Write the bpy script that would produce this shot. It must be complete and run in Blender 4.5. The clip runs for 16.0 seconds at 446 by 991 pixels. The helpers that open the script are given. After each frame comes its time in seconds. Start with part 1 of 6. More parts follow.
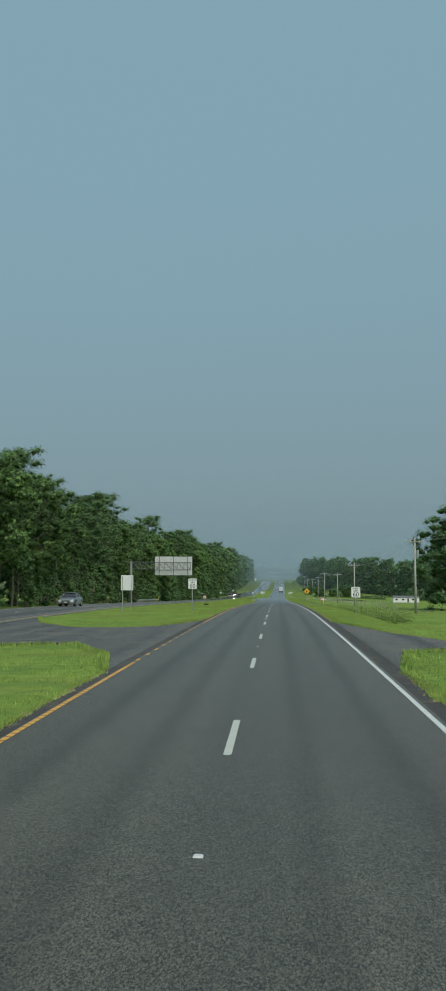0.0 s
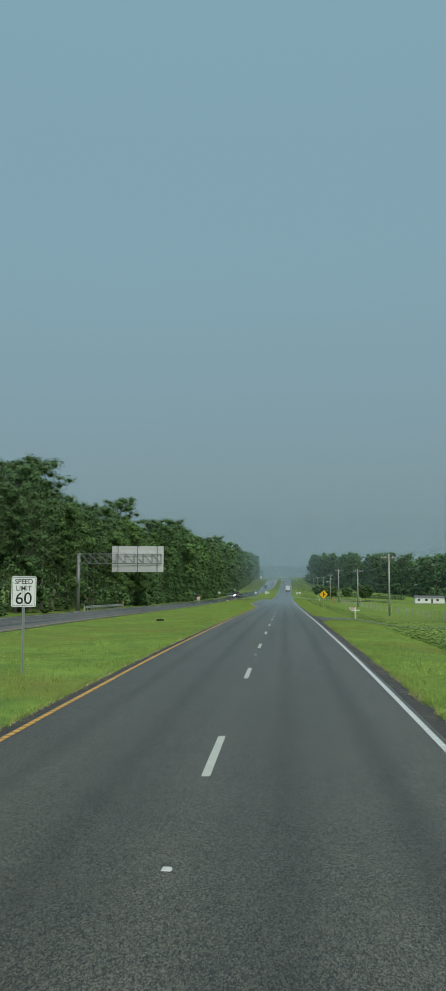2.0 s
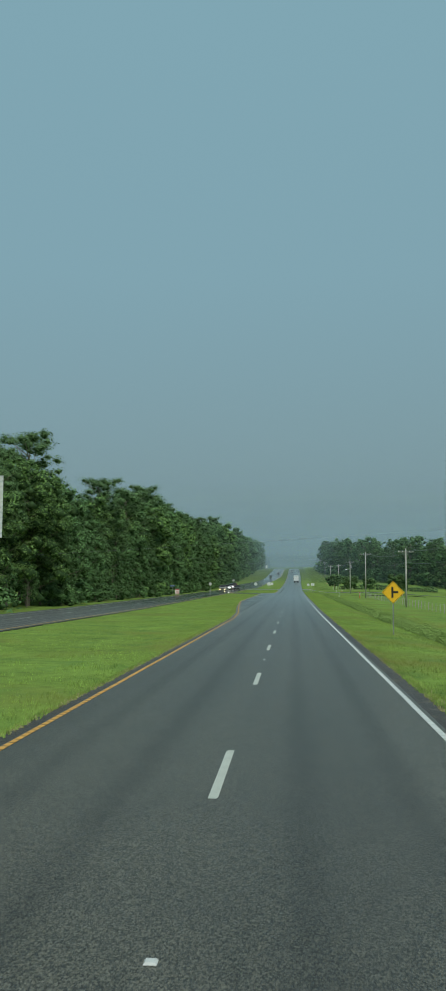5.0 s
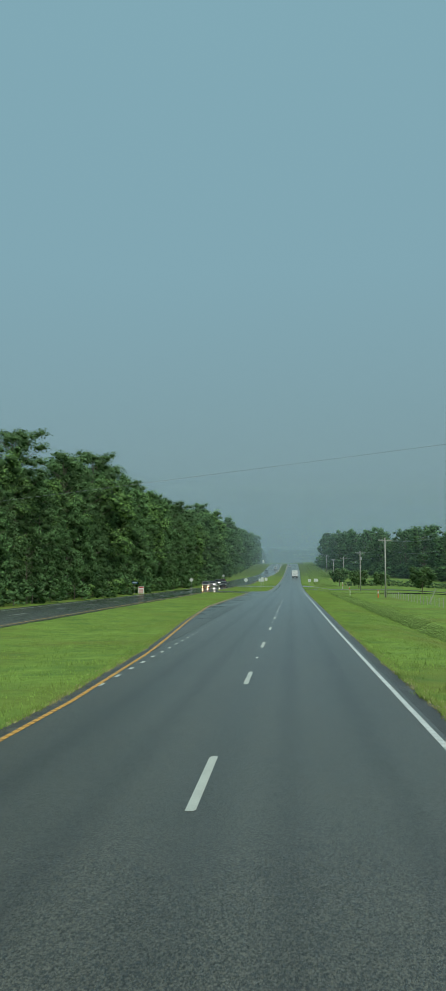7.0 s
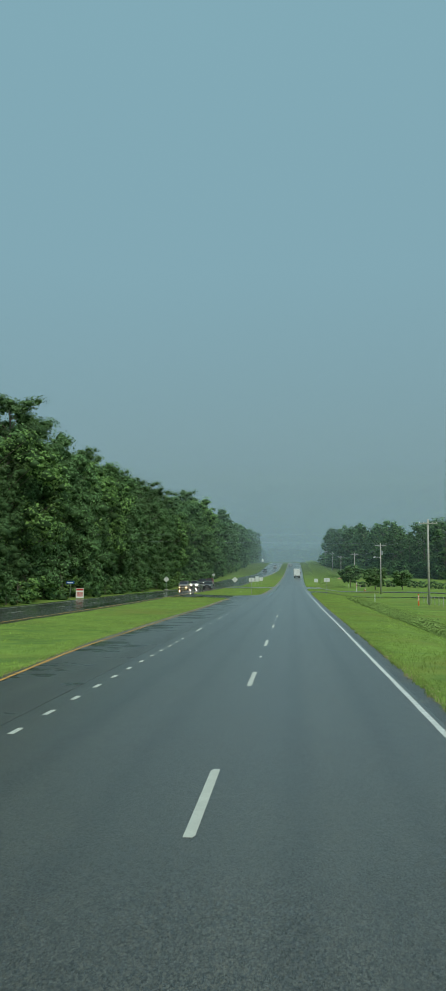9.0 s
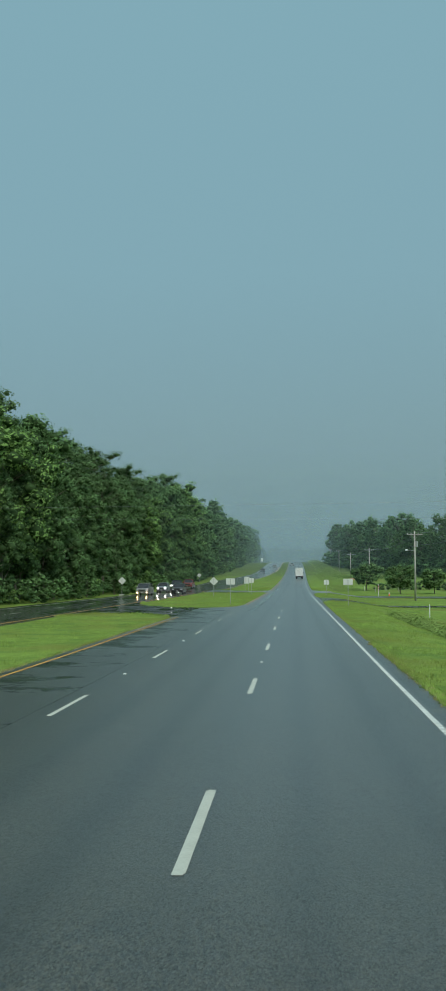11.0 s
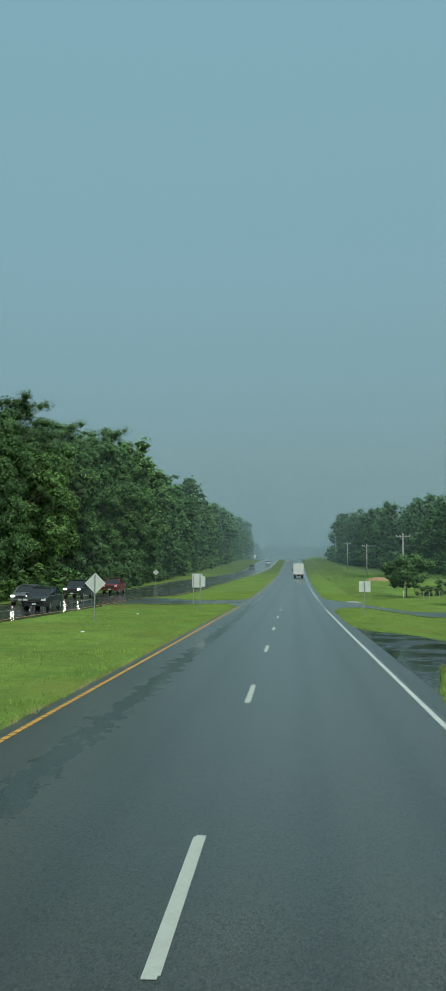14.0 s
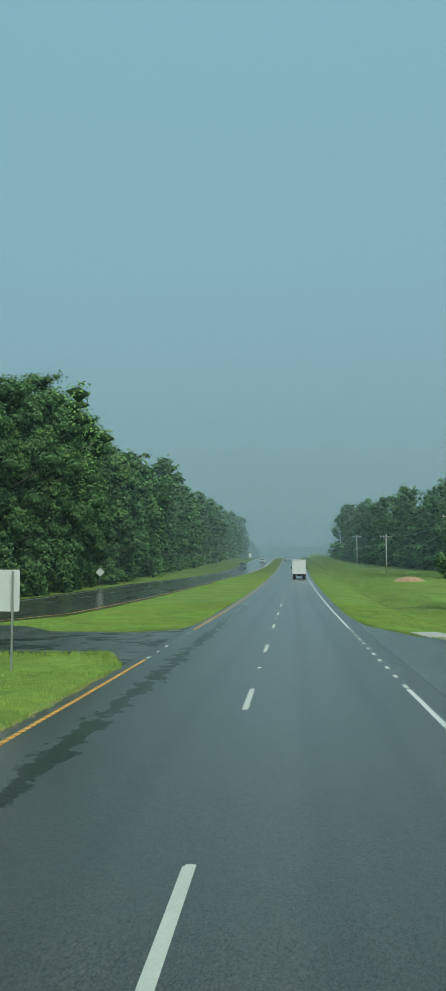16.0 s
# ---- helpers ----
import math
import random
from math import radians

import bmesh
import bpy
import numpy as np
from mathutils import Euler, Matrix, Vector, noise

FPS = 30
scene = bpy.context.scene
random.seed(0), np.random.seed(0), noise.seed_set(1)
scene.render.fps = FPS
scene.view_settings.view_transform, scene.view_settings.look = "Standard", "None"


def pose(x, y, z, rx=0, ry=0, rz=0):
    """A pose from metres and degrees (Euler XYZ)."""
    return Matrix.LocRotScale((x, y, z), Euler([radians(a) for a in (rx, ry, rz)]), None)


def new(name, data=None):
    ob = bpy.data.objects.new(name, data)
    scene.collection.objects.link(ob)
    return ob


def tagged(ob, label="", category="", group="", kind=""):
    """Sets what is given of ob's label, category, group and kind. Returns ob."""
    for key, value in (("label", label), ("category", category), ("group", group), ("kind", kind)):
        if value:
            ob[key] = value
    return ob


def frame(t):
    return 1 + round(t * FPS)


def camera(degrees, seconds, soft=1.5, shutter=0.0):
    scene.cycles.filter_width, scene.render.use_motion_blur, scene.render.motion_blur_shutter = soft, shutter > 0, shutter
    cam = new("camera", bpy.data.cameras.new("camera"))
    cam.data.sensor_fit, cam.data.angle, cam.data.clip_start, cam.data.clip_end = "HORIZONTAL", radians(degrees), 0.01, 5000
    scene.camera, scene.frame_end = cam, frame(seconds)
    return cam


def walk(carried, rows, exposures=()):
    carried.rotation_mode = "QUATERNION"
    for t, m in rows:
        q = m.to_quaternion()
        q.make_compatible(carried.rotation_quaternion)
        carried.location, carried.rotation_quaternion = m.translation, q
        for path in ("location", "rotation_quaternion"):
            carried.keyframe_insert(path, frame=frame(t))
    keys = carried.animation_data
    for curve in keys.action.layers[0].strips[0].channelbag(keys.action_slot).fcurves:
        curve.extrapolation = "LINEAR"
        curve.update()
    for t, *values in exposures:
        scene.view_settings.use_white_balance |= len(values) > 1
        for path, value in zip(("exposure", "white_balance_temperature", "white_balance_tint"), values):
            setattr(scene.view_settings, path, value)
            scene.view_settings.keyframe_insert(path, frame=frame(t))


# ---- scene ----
cam = camera(29.52, 16.0, soft=0.8, shutter=0.025)
walk(cam, (
    (0.0, pose(0.750, -0.310, 2.645, 95.458, 0, 3.657) @ pose(0, 0, 0, 0, 0, 0.297)),
    (1.0, pose(0.983, 24.672, 2.635, 95.430, 0, 3.878) @ pose(0, 0, 0, 0, 0, 0.213)),
    (2.0, pose(1.107, 49.497, 2.526, 95.324, 0, 4.126) @ pose(0, 0, 0, 0, 0, 0.192)),
    (3.0, pose(1.060, 74.198, 2.265, 95.180, 0, 4.442) @ pose(0, 0, 0, 0, 0, 0.560)),
    (4.0, pose(0.963, 99.041, 1.795, 94.906, 0, 4.615) @ pose(0, 0, 0, 0, 0, 0.479)),
    (6.5, pose(1.198, 160.848, 0.349, 94.475, 0, 4.522) @ pose(0, 0, 0, 0, 0, 0.007)),
    (7.5, pose(1.231, 185.726, -0.245, 94.412, 0, 4.541) @ pose(0, 0, 0, 0, 0, 0.054)),
    (9.0, pose(1.155, 223.168, -1.109, 94.422, 0, 4.618) @ pose(0, 0, 0, 0, 0, 0.185)),
    (11.5, pose(1.207, 285.595, -2.351, 94.493, 0, 4.719) @ pose(0, 0, 0, 0, 0, 0.084)),
    (12.5, pose(1.174, 310.757, -2.853, 94.453, 0, 4.704) @ pose(0, 0, 0, 0, 0, 0.096)),
    (13.5, pose(1.192, 335.760, -3.322, 94.401, 0, 4.614) @ pose(0, 0, 0, 0, 0, 0.371)),
    (15.0, pose(1.214, 373.029, -3.996, 94.456, 0, 4.474) @ pose(0, 0, 0, 0, 0, 0.476)),
    (16.0, pose(1.348, 397.789, -4.448, 94.471, 0, 4.408) @ pose(0, 0, 0, 0, 0, -0.001)),
), exposures=((0.0, 0.0, 6520, 11), (4.0, 0.0, 6450, 7), (7.0, 0.06, 6370, 3), (13.0, 0.09, 6370, 3), (14.5, 0.10, 6300, 1), (15.0, 0.17, 6280, 1), (16.0, 0.23, 6250, 0)))

# ---- light ----
SUN_EL, SUN_AZ = 48.0, 150.0
world = bpy.data.worlds.new("world")
scene.world = world
world.use_nodes = True
wn, wl = world.node_tree.nodes, world.node_tree.links
wn.clear()
w_out = wn.new("ShaderNodeOutputWorld")
w_bg = wn.new("ShaderNodeBackground")
w_sky = wn.new("ShaderNodeTexSky")
w_sky.sky_type, w_sky.sun_disc = "NISHITA", False
w_sky.sun_elevation, w_sky.sun_rotation = radians(SUN_EL), radians(SUN_AZ)
w_sky.dust_density, w_sky.air_density = 4.0, 1.5
w_co = wn.new("ShaderNodeTexCoord")
w_sep = wn.new("ShaderNodeSeparateXYZ")
w_ramp = wn.new("ShaderNodeValToRGB")
w_noise = wn.new("ShaderNodeTexNoise")
w_noise.inputs["Scale"].default_value, w_noise.inputs["Detail"].default_value = 1.3, 4.0
w_mix = wn.new("ShaderNodeMix")
w_mix.data_type = "RGBA"
w_mix.inputs[0].default_value = 0.88
w_scale = wn.new("ShaderNodeVectorMath")
w_scale.operation = "SCALE"
w_scale.inputs["Scale"].default_value = 0.1
wl.new(w_co.outputs["Generated"], w_sep.inputs[0])
w_add = wn.new("ShaderNodeMath")
w_add.operation = "MULTIPLY_ADD"
w_add.inputs[1].default_value = 0.05
wl.new(w_co.outputs["Generated"], w_noise.inputs["Vector"])
wl.new(w_noise.outputs[0], w_add.inputs[0])
wl.new(w_sep.outputs[2], w_add.inputs[2])
wl.new(w_add.outputs[0], w_ramp.inputs[0])
el = w_ramp.color_ramp.elements
el[0].position, el[0].color = 0.0, (0.181, 0.275, 0.321, 1)
el[1].position, el[1].color = 1.0, (0.62, 0.78, 0.86, 1)
for pos, col in ((0.08, (0.191, 0.290, 0.339, 1)), (0.20, (0.205, 0.322, 0.374, 1)), (0.36, (0.225, 0.372, 0.437, 1)), (0.62, (0.235, 0.40, 0.470, 1))):
    e = el.new(pos)
    e.color = col
wl.new(w_sky.outputs[0], w_scale.inputs[0])
wl.new(w_scale.outputs[0], w_mix.inputs[6])
wl.new(w_ramp.outputs[0], w_mix.inputs[7])
wl.new(w_mix.outputs[2], w_bg.inputs["Color"])
w_bg.inputs["Strength"].default_value = 1.0
wl.new(w_bg.outputs[0], w_out.inputs["Surface"])

sun = new("sun", bpy.data.lights.new("sun", "SUN"))
sun.data.energy, sun.data.angle, sun.data.color = 2.2, radians(25), (1.0, 0.95, 0.84)
sun.rotation_euler = Euler((radians(90 - SUN_EL), 0, radians(180 - SUN_AZ)))

# ---- materials ----
def shader(name, base, rough=0.8, metal=0.0, var=0.25, scale=6.0, bump=0.0, bump_scale=40.0, island=0.0, obj=0.0, spec=0.5):
    """Principled surface with colour variation at two scales and fine relief."""
    m = bpy.data.materials.new(name)
    m.use_nodes = True
    nt = m.node_tree
    n, l = nt.nodes, nt.links
    bsdf = n["Principled BSDF"]
    bsdf.inputs["Roughness"].default_value = rough
    bsdf.inputs["Metallic"].default_value = metal
    bsdf.inputs["Specular IOR Level"].default_value = spec
    co = n.new("ShaderNodeTexCoord")
    big, small = n.new("ShaderNodeTexNoise"), n.new("ShaderNodeTexNoise")
    big.inputs["Scale"].default_value, small.inputs["Scale"].default_value = scale, scale * 9
    big.inputs["Detail"].default_value = small.inputs["Detail"].default_value = 4
    l.new(co.outputs["Object"], big.inputs["Vector"])
    l.new(co.outputs["Object"], small.inputs["Vector"])
    add = n.new("ShaderNodeMath")
    l.new(big.outputs[0], add.inputs[0])
    l.new(small.outputs[0], add.inputs[1])
    val = add.outputs[0]
    mr = n.new("ShaderNodeMapRange")
    mr.inputs[1].default_value, mr.inputs[2].default_value = 0.65, 1.35
    mr.inputs[3].default_value, mr.inputs[4].default_value = 1 - var, 1 + var
    l.new(val, mr.inputs[0])
    val = mr.outputs[0]
    for amount, node, socket in ((island, "ShaderNodeNewGeometry", "Random Per Island"), (obj, "ShaderNodeObjectInfo", "Random")):
        if amount:
            g = n.new(node)
            r = n.new("ShaderNodeMapRange")
            r.inputs[3].default_value, r.inputs[4].default_value = 1 - amount, 1 + amount
            l.new(g.outputs[socket], r.inputs[0])
            mul = n.new("ShaderNodeMath")
            mul.operation = "MULTIPLY"
            l.new(val, mul.inputs[0])
            l.new(r.outputs[0], mul.inputs[1])
            val = mul.outputs[0]
    sc = n.new("ShaderNodeVectorMath")
    sc.operation = "SCALE"
    sc.inputs[0].default_value = base
    l.new(val, sc.inputs["Scale"])
    l.new(sc.outputs[0], bsdf.inputs["Base Color"])
    if bump:
        bn = n.new("ShaderNodeTexNoise")
        bn.inputs["Scale"].default_value, bn.inputs["Detail"].default_value = bump_scale, 3
        l.new(co.outputs["Object"], bn.inputs["Vector"])
        b = n.new("ShaderNodeBump")
        b.inputs["Strength"].default_value, b.inputs["Distance"].default_value = bump, 0.02
        l.new(bn.outputs[0], b.inputs["Height"])
        l.new(b.outputs[0], bsdf.inputs["Normal"])
    return m


def nodes_of(m):
    return m.node_tree.nodes, m.node_tree.links


def leaf_shader(name, base, island=0.16, obj=0.30):
    m = shader(name, base, rough=0.75, var=0.26, scale=0.30, island=island, obj=obj, spec=0.2)
    n, l = nodes_of(m)
    bsdf, out = n["Principled BSDF"], n["Material Output"]
    tr = n.new("ShaderNodeBsdfTranslucent")
    mix = n.new("ShaderNodeMixShader")
    mix.inputs[0].default_value = 0.2
    src = bsdf.inputs["Base Color"].links[0].from_socket
    l.new(src, tr.inputs[0])
    l.new(bsdf.outputs[0], mix.inputs[1])
    l.new(tr.outputs[0], mix.inputs[2])
    l.new(mix.outputs[0], out.inputs[0])
    return m


def asphalt_shader(name, base, wet_from, wet_to, rough_dry, rough_wet, worn=0.3, puddle=0.0, stretch=1.0, seep=False, edge=None, lanes=False, streak=(1.1, 0.03), film_rough=0.285):
    """Rolled asphalt, dry aggregate near the start of the road and wetter further on; wheel tracks and patches."""
    m = shader(name, base, rough=rough_dry, var=0.10, scale=0.6, bump=0.5, bump_scale=110)
    n, l = nodes_of(m)
    bsdf = n["Principled BSDF"]
    co = n.new("ShaderNodeTexCoord")
    sep = n.new("ShaderNodeSeparateXYZ")
    l.new(co.outputs["Object"], sep.inputs[0])
    wet = n.new("ShaderNodeMapRange")
    wet.interpolation_type = "SMOOTHSTEP"
    wet.inputs[1].default_value, wet.inputs[2].default_value = wet_from, wet_to
    l.new(sep.outputs[1], wet.inputs[0])
    # streaks along the road
    mp = n.new("ShaderNodeMapping")
    mp.inputs["Scale"].default_value = (*streak, 1)
    l.new(co.outputs["Object"], mp.inputs[0])
    st = n.new("ShaderNodeTexNoise")
    st.inputs["Scale"].default_value, st.inputs["Detail"].default_value = 1.0, 0
    l.new(mp.outputs[0], st.inputs["Vector"])
    st_r = n.new("ShaderNodeMapRange")
    st_r.interpolation_type = "SMOOTHSTEP"
    st_r.inputs[1].default_value, st_r.inputs[2].default_value = 0.2, 0.8
    l.new(st.outputs[0], st_r.inputs[0])
    mul = n.new("ShaderNodeMath")
    mul.operation = "MULTIPLY_ADD"
    mul.inputs[1].default_value, mul.inputs[2].default_value = (0.3, 0.7) if puddle else (0.0, 0.9)
    l.new(st_r.outputs[0], mul.inputs[0])
    wetness = n.new("ShaderNodeMath")
    wetness.operation = "MULTIPLY"
    l.new(wet.outputs[0], wetness.inputs[0])
    l.new(mul.outputs[0], wetness.inputs[1])
    rr = n.new("ShaderNodeMapRange")
    rr.inputs[3].default_value, rr.inputs[4].default_value = rough_dry, rough_wet
    l.new(wetness.outputs[0], rr.inputs[0])
    gloss = rr.outputs[0]
    track = None
    if lanes:
        # polished, darker wheel tracks on either side of each lane's middle
        def calc(op, a, b=0.0, c=0.0):
            k = n.new("ShaderNodeMath")
            k.operation = op
            for i, v in enumerate((a, b, c)):
                if isinstance(v, (int, float)):
                    k.inputs[i].default_value = v
                else:
                    l.new(v, k.inputs[i])
            return k.outputs[0]
        bend = calc("MULTIPLY", calc("POWER", calc("MAXIMUM", calc("DIVIDE", sep.outputs[1], 520.0), 0.0), 3.0), 1.15)
        pat = n.new("ShaderNodeTexNoise")
        pat.inputs["Scale"].default_value, pat.inputs["Detail"].default_value = 0.7, 5
        l.new(co.outputs["Object"], pat.inputs["Vector"])
        wob = calc("MULTIPLY_ADD", pat.outputs[0], 0.3, -0.15)
        across = calc("ADD", calc("SUBTRACT", sep.outputs[0], bend), wob)
        off_mid = calc("ABSOLUTE", calc("SUBTRACT", calc("ABSOLUTE", across), 1.83))
        near_track = calc("ABSOLUTE", calc("SUBTRACT", off_mid, 0.68))
        tr_ = n.new("ShaderNodeMapRange")
        tr_.interpolation_type = "SMOOTHSTEP"
        tr_.inputs[1].default_value, tr_.inputs[2].default_value = 0.40, 0.0
        l.new(near_track, tr_.inputs[0])
        track = tr_.outputs[0]
        gloss = calc("MULTIPLY_ADD", track, 0.035, gloss)
    l.new(gloss, bsdf.inputs["Roughness"])
    # aggregate speckle and streaked colour
    src = bsdf.inputs["Base Color"].links[0].from_socket
    vor = n.new("ShaderNodeTexVoronoi")
    vor.inputs["Scale"].default_value = 78
    l.new(co.outputs["Object"], vor.inputs["Vector"])
    sp = n.new("ShaderNodeMapRange")
    sp.inputs[1].default_value, sp.inputs[3].default_value, sp.inputs[4].default_value = 0.3, 0.36, 2.35
    one = n.new("ShaderNodeSeparateColor")
    l.new(vor.outputs["Color"], one.inputs[0])
    l.new(one.outputs[0], sp.inputs[0])
    sc = n.new("ShaderNodeVectorMath")
    sc.operation = "SCALE"
    l.new(src, sc.inputs[0])
    l.new(sp.outputs[0], sc.inputs["Scale"])
    stc = n.new("ShaderNodeMapRange")
    stc.inputs[3].default_value, stc.inputs[4].default_value = 1 - worn, 1 + worn
    l.new(st_r.outputs[0], stc.inputs[0])
    sc2 = n.new("ShaderNodeVectorMath")
    sc2.operation = "SCALE"
    l.new(sc.outputs[0], sc2.inputs[0])
    l.new(stc.outputs[0], sc2.inputs["Scale"])
    dark = n.new("ShaderNodeMapRange")
    dark.inputs[3].default_value, dark.inputs[4].default_value = 1.0, 0.58
    l.new(wetness.outputs[0], dark.inputs[0])
    sc3 = n.new("ShaderNodeVectorMath")
    sc3.operation = "SCALE"
    l.new(sc2.outputs[0], sc3.inputs[0])
    if lanes:
        worn_r = n.new("ShaderNodeMapRange")
        worn_r.inputs[3].default_value, worn_r.inputs[4].default_value = 1.05, 0.79
        l.new(track, worn_r.inputs[0])
        sc_t = n.new("ShaderNodeVectorMath")
        sc_t.operation = "SCALE"
        l.new(sc2.outputs[0], sc_t.inputs[0])
        l.new(worn_r.outputs[0], sc_t.inputs["Scale"])
        # smears left by wheels turning in from the drives
        smear = None
        for y0, a, b in ((43.2, -0.55, 0.05), (42.0, -0.75, 0.08), (386.9, -0.95, 0.10), (388.3, -0.8, 0.06), (385.2, -0.9, 0.13)):
            yc = calc("ADD", calc("MULTIPLY", across, calc("MULTIPLY_ADD", across, b, a)), y0)
            off = calc("ABSOLUTE", calc("ADD", calc("SUBTRACT", sep.outputs[1], yc), calc("MULTIPLY_ADD", pat.outputs[0], 0.5, -0.25)))
            one_ = n.new("ShaderNodeMapRange")
            one_.interpolation_type = "SMOOTHSTEP"
            one_.inputs[1].default_value, one_.inputs[2].default_value = 0.30, 0.04
            l.new(off, one_.inputs[0])
            smear = one_.outputs[0] if smear is None else calc("MAXIMUM", smear, one_.outputs[0])
        span = n.new("ShaderNodeMapRange")
        span.interpolation_type = "SMOOTHSTEP"
        span.inputs[1].default_value, span.inputs[2].default_value = -0.6, 0.9
        l.new(across, span.inputs[0])
        smear = calc("MULTIPLY", smear, span.outputs[0])
        # oily blotches here and there
        spot = n.new("ShaderNodeMapRange")
        spot.inputs[1].default_value, spot.inputs[2].default_value = 0.66, 0.74
        l.new(pat.outputs[0], spot.inputs[0])
        smear = calc("MAXIMUM", smear, calc("MULTIPLY", spot.outputs[0], 0.6))
        keep = calc("MULTIPLY_ADD", smear, -0.34, 1.0)
        sc_k = n.new("ShaderNodeVectorMath")
        sc_k.operation = "SCALE"
        l.new(sc_t.outputs[0], sc_k.inputs[0])
        l.new(keep, sc_k.inputs["Scale"])
        l.new(sc_k.outputs[0], sc3.inputs[0])
    l.new(dark.outputs[0], sc3.inputs["Scale"])
    l.new(sc3.outputs[0], bsdf.inputs["Base Color"])
    if puddle:
        # standing water: smooth dark pools with ragged outlines
        pm = n.new("ShaderNodeMapping")
        pm.inputs["Scale"].default_value = (0.5, 0.5 * stretch, 1)
        l.new(co.outputs["Object"], pm.inputs[0])
        pn = n.new("ShaderNodeTexNoise")
        pn.inputs["Scale"].default_value, pn.inputs["Detail"].default_value, pn.inputs["Roughness"].default_value = 1.0, 8, 0.70
        l.new(pm.outputs[0], pn.inputs["Vector"])
        pr = n.new("ShaderNodeMapRange")
        pr.inputs[1].default_value, pr.inputs[2].default_value = 0.60 - puddle * 0.2, 0.68 - puddle * 0.2
        l.new(pn.outputs[0], pr.inputs[0])
        if edge is not None:
            # water gathers towards the low edge of the lane
            low = n.new("ShaderNodeMath")
            low.operation = "MULTIPLY_ADD"
            low.inputs[1].default_value, low.inputs[2].default_value = -0.05, 0.05 * edge
            l.new(sep.outputs[0], low.inputs[0])
            both = n.new("ShaderNodeMath")
            l.new(pn.outputs[0], both.inputs[0])
            l.new(low.outputs[0], both.inputs[1])
            l.new(both.outputs[0], pr.inputs[0])
        pw = n.new("ShaderNodeMath")
        pw.operation = "MULTIPLY"
        l.new(pr.outputs[0], pw.inputs[0])
        l.new(wet.outputs[0], pw.inputs[1])
        pool = pw.outputs[0]
    if seep:
        # water seeping along the left wheel track
        off = n.new("ShaderNodeMath")
        off.operation = "ADD"
        off.inputs[1].default_value = 2.15
        l.new(sep.outputs[0], off.inputs[0])
        sm = n.new("ShaderNodeMapping")
        sm.inputs["Scale"].default_value = (2.2, 1.1, 1)
        l.new(co.outputs["Object"], sm.inputs[0])
        sn = n.new("ShaderNodeTexNoise")
        sn.inputs["Scale"].default_value, sn.inputs["Detail"].default_value, sn.inputs["Roughness"].default_value = 1.0, 8, 0.68
        l.new(sm.outputs[0], sn.inputs["Vector"])
        ab = n.new("ShaderNodeMath")
        ab.operation = "ABSOLUTE"
        l.new(off.outputs[0], ab.inputs[0])
        sub = n.new("ShaderNodeMath")
        sub.operation = "MULTIPLY_ADD"
        sub.inputs[1].default_value = -0.55
        l.new(ab.outputs[0], sub.inputs[0])
        l.new(sn.outputs[0], sub.inputs[2])
        sr = n.new("ShaderNodeMapRange")
        sr.inputs[1].default_value, sr.inputs[2].default_value = 0.37, 0.42
        l.new(sub.outputs[0], sr.inputs[0])
        band = n.new("ShaderNodeMapRange")
        band.inputs[1].default_value, band.inputs[2].default_value = 335, 375
        l.new(sep.outputs[1], band.inputs[0])
        band2 = n.new("ShaderNodeMapRange")
        band2.inputs[1].default_value, band2.inputs[2].default_value = 470, 440
        l.new(sep.outputs[1], band2.inputs[0])
        pw = n.new("ShaderNodeMath")
        pw.operation = "MULTIPLY"
        l.new(sr.outputs[0], pw.inputs[0])
        l.new(band.outputs[0], pw.inputs[1])
        pw2 = n.new("ShaderNodeMath")
        pw2.operation = "MULTIPLY"
        l.new(pw.outputs[0], pw2.inputs[0])
        l.new(band2.outputs[0], pw2.inputs[1])
        pool = pw2.outputs[0]
    if puddle or seep:
        rp = n.new("ShaderNodeMix")
        l.new(pool, rp.inputs[0])
        l.new(gloss, rp.inputs[2])
        rp.inputs[3].default_value = 0.05 if puddle else 0.07
        l.new(rp.outputs[0], bsdf.inputs["Roughness"])
        cp = n.new("ShaderNodeMapRange")
        cp.inputs[3].default_value, cp.inputs[4].default_value = 1.0, 0.2 if puddle else 0.22
        l.new(pool, cp.inputs[0])
        sc4 = n.new("ShaderNodeVectorMath")
        sc4.operation = "SCALE"
        l.new(sc3.outputs[0], sc4.inputs[0])
        l.new(cp.outputs[0], sc4.inputs["Scale"])
        l.new(sc4.outputs[0], bsdf.inputs["Base Color"])
    bm = [x for x in n if x.type == "BUMP"][0]
    bs = n.new("ShaderNodeMapRange")
    bs.inputs[2].default_value = 0.75
    bs.inputs[3].default_value, bs.inputs[4].default_value = 0.55, 0.3
    l.new(wet.outputs[0], bs.inputs[0])
    l.new(bs.outputs[0], bm.inputs["Strength"])
    if puddle or seep:
        still = n.new("ShaderNodeMath")
        still.operation = "MULTIPLY"
        l.new(bs.outputs[0], still.inputs[0])
        flat_r = n.new("ShaderNodeMapRange")
        flat_r.inputs[3].default_value, flat_r.inputs[4].default_value = 1.0, 0.0
        l.new(pool, flat_r.inputs[0])
        l.new(flat_r.outputs[0], still.inputs[1])
        l.new(still.outputs[0], bm.inputs["Strength"])
    # film of water over the stones
    film = n.new("ShaderNodeMath")
    film.operation = "MULTIPLY"
    film.inputs[1].default_value = 0.25 if puddle > 0.6 else 1.1
    l.new(wetness.outputs[0], film.inputs[0])
    # stones stand out of the film, hollows hold it
    proud = n.new("ShaderNodeMapRange")
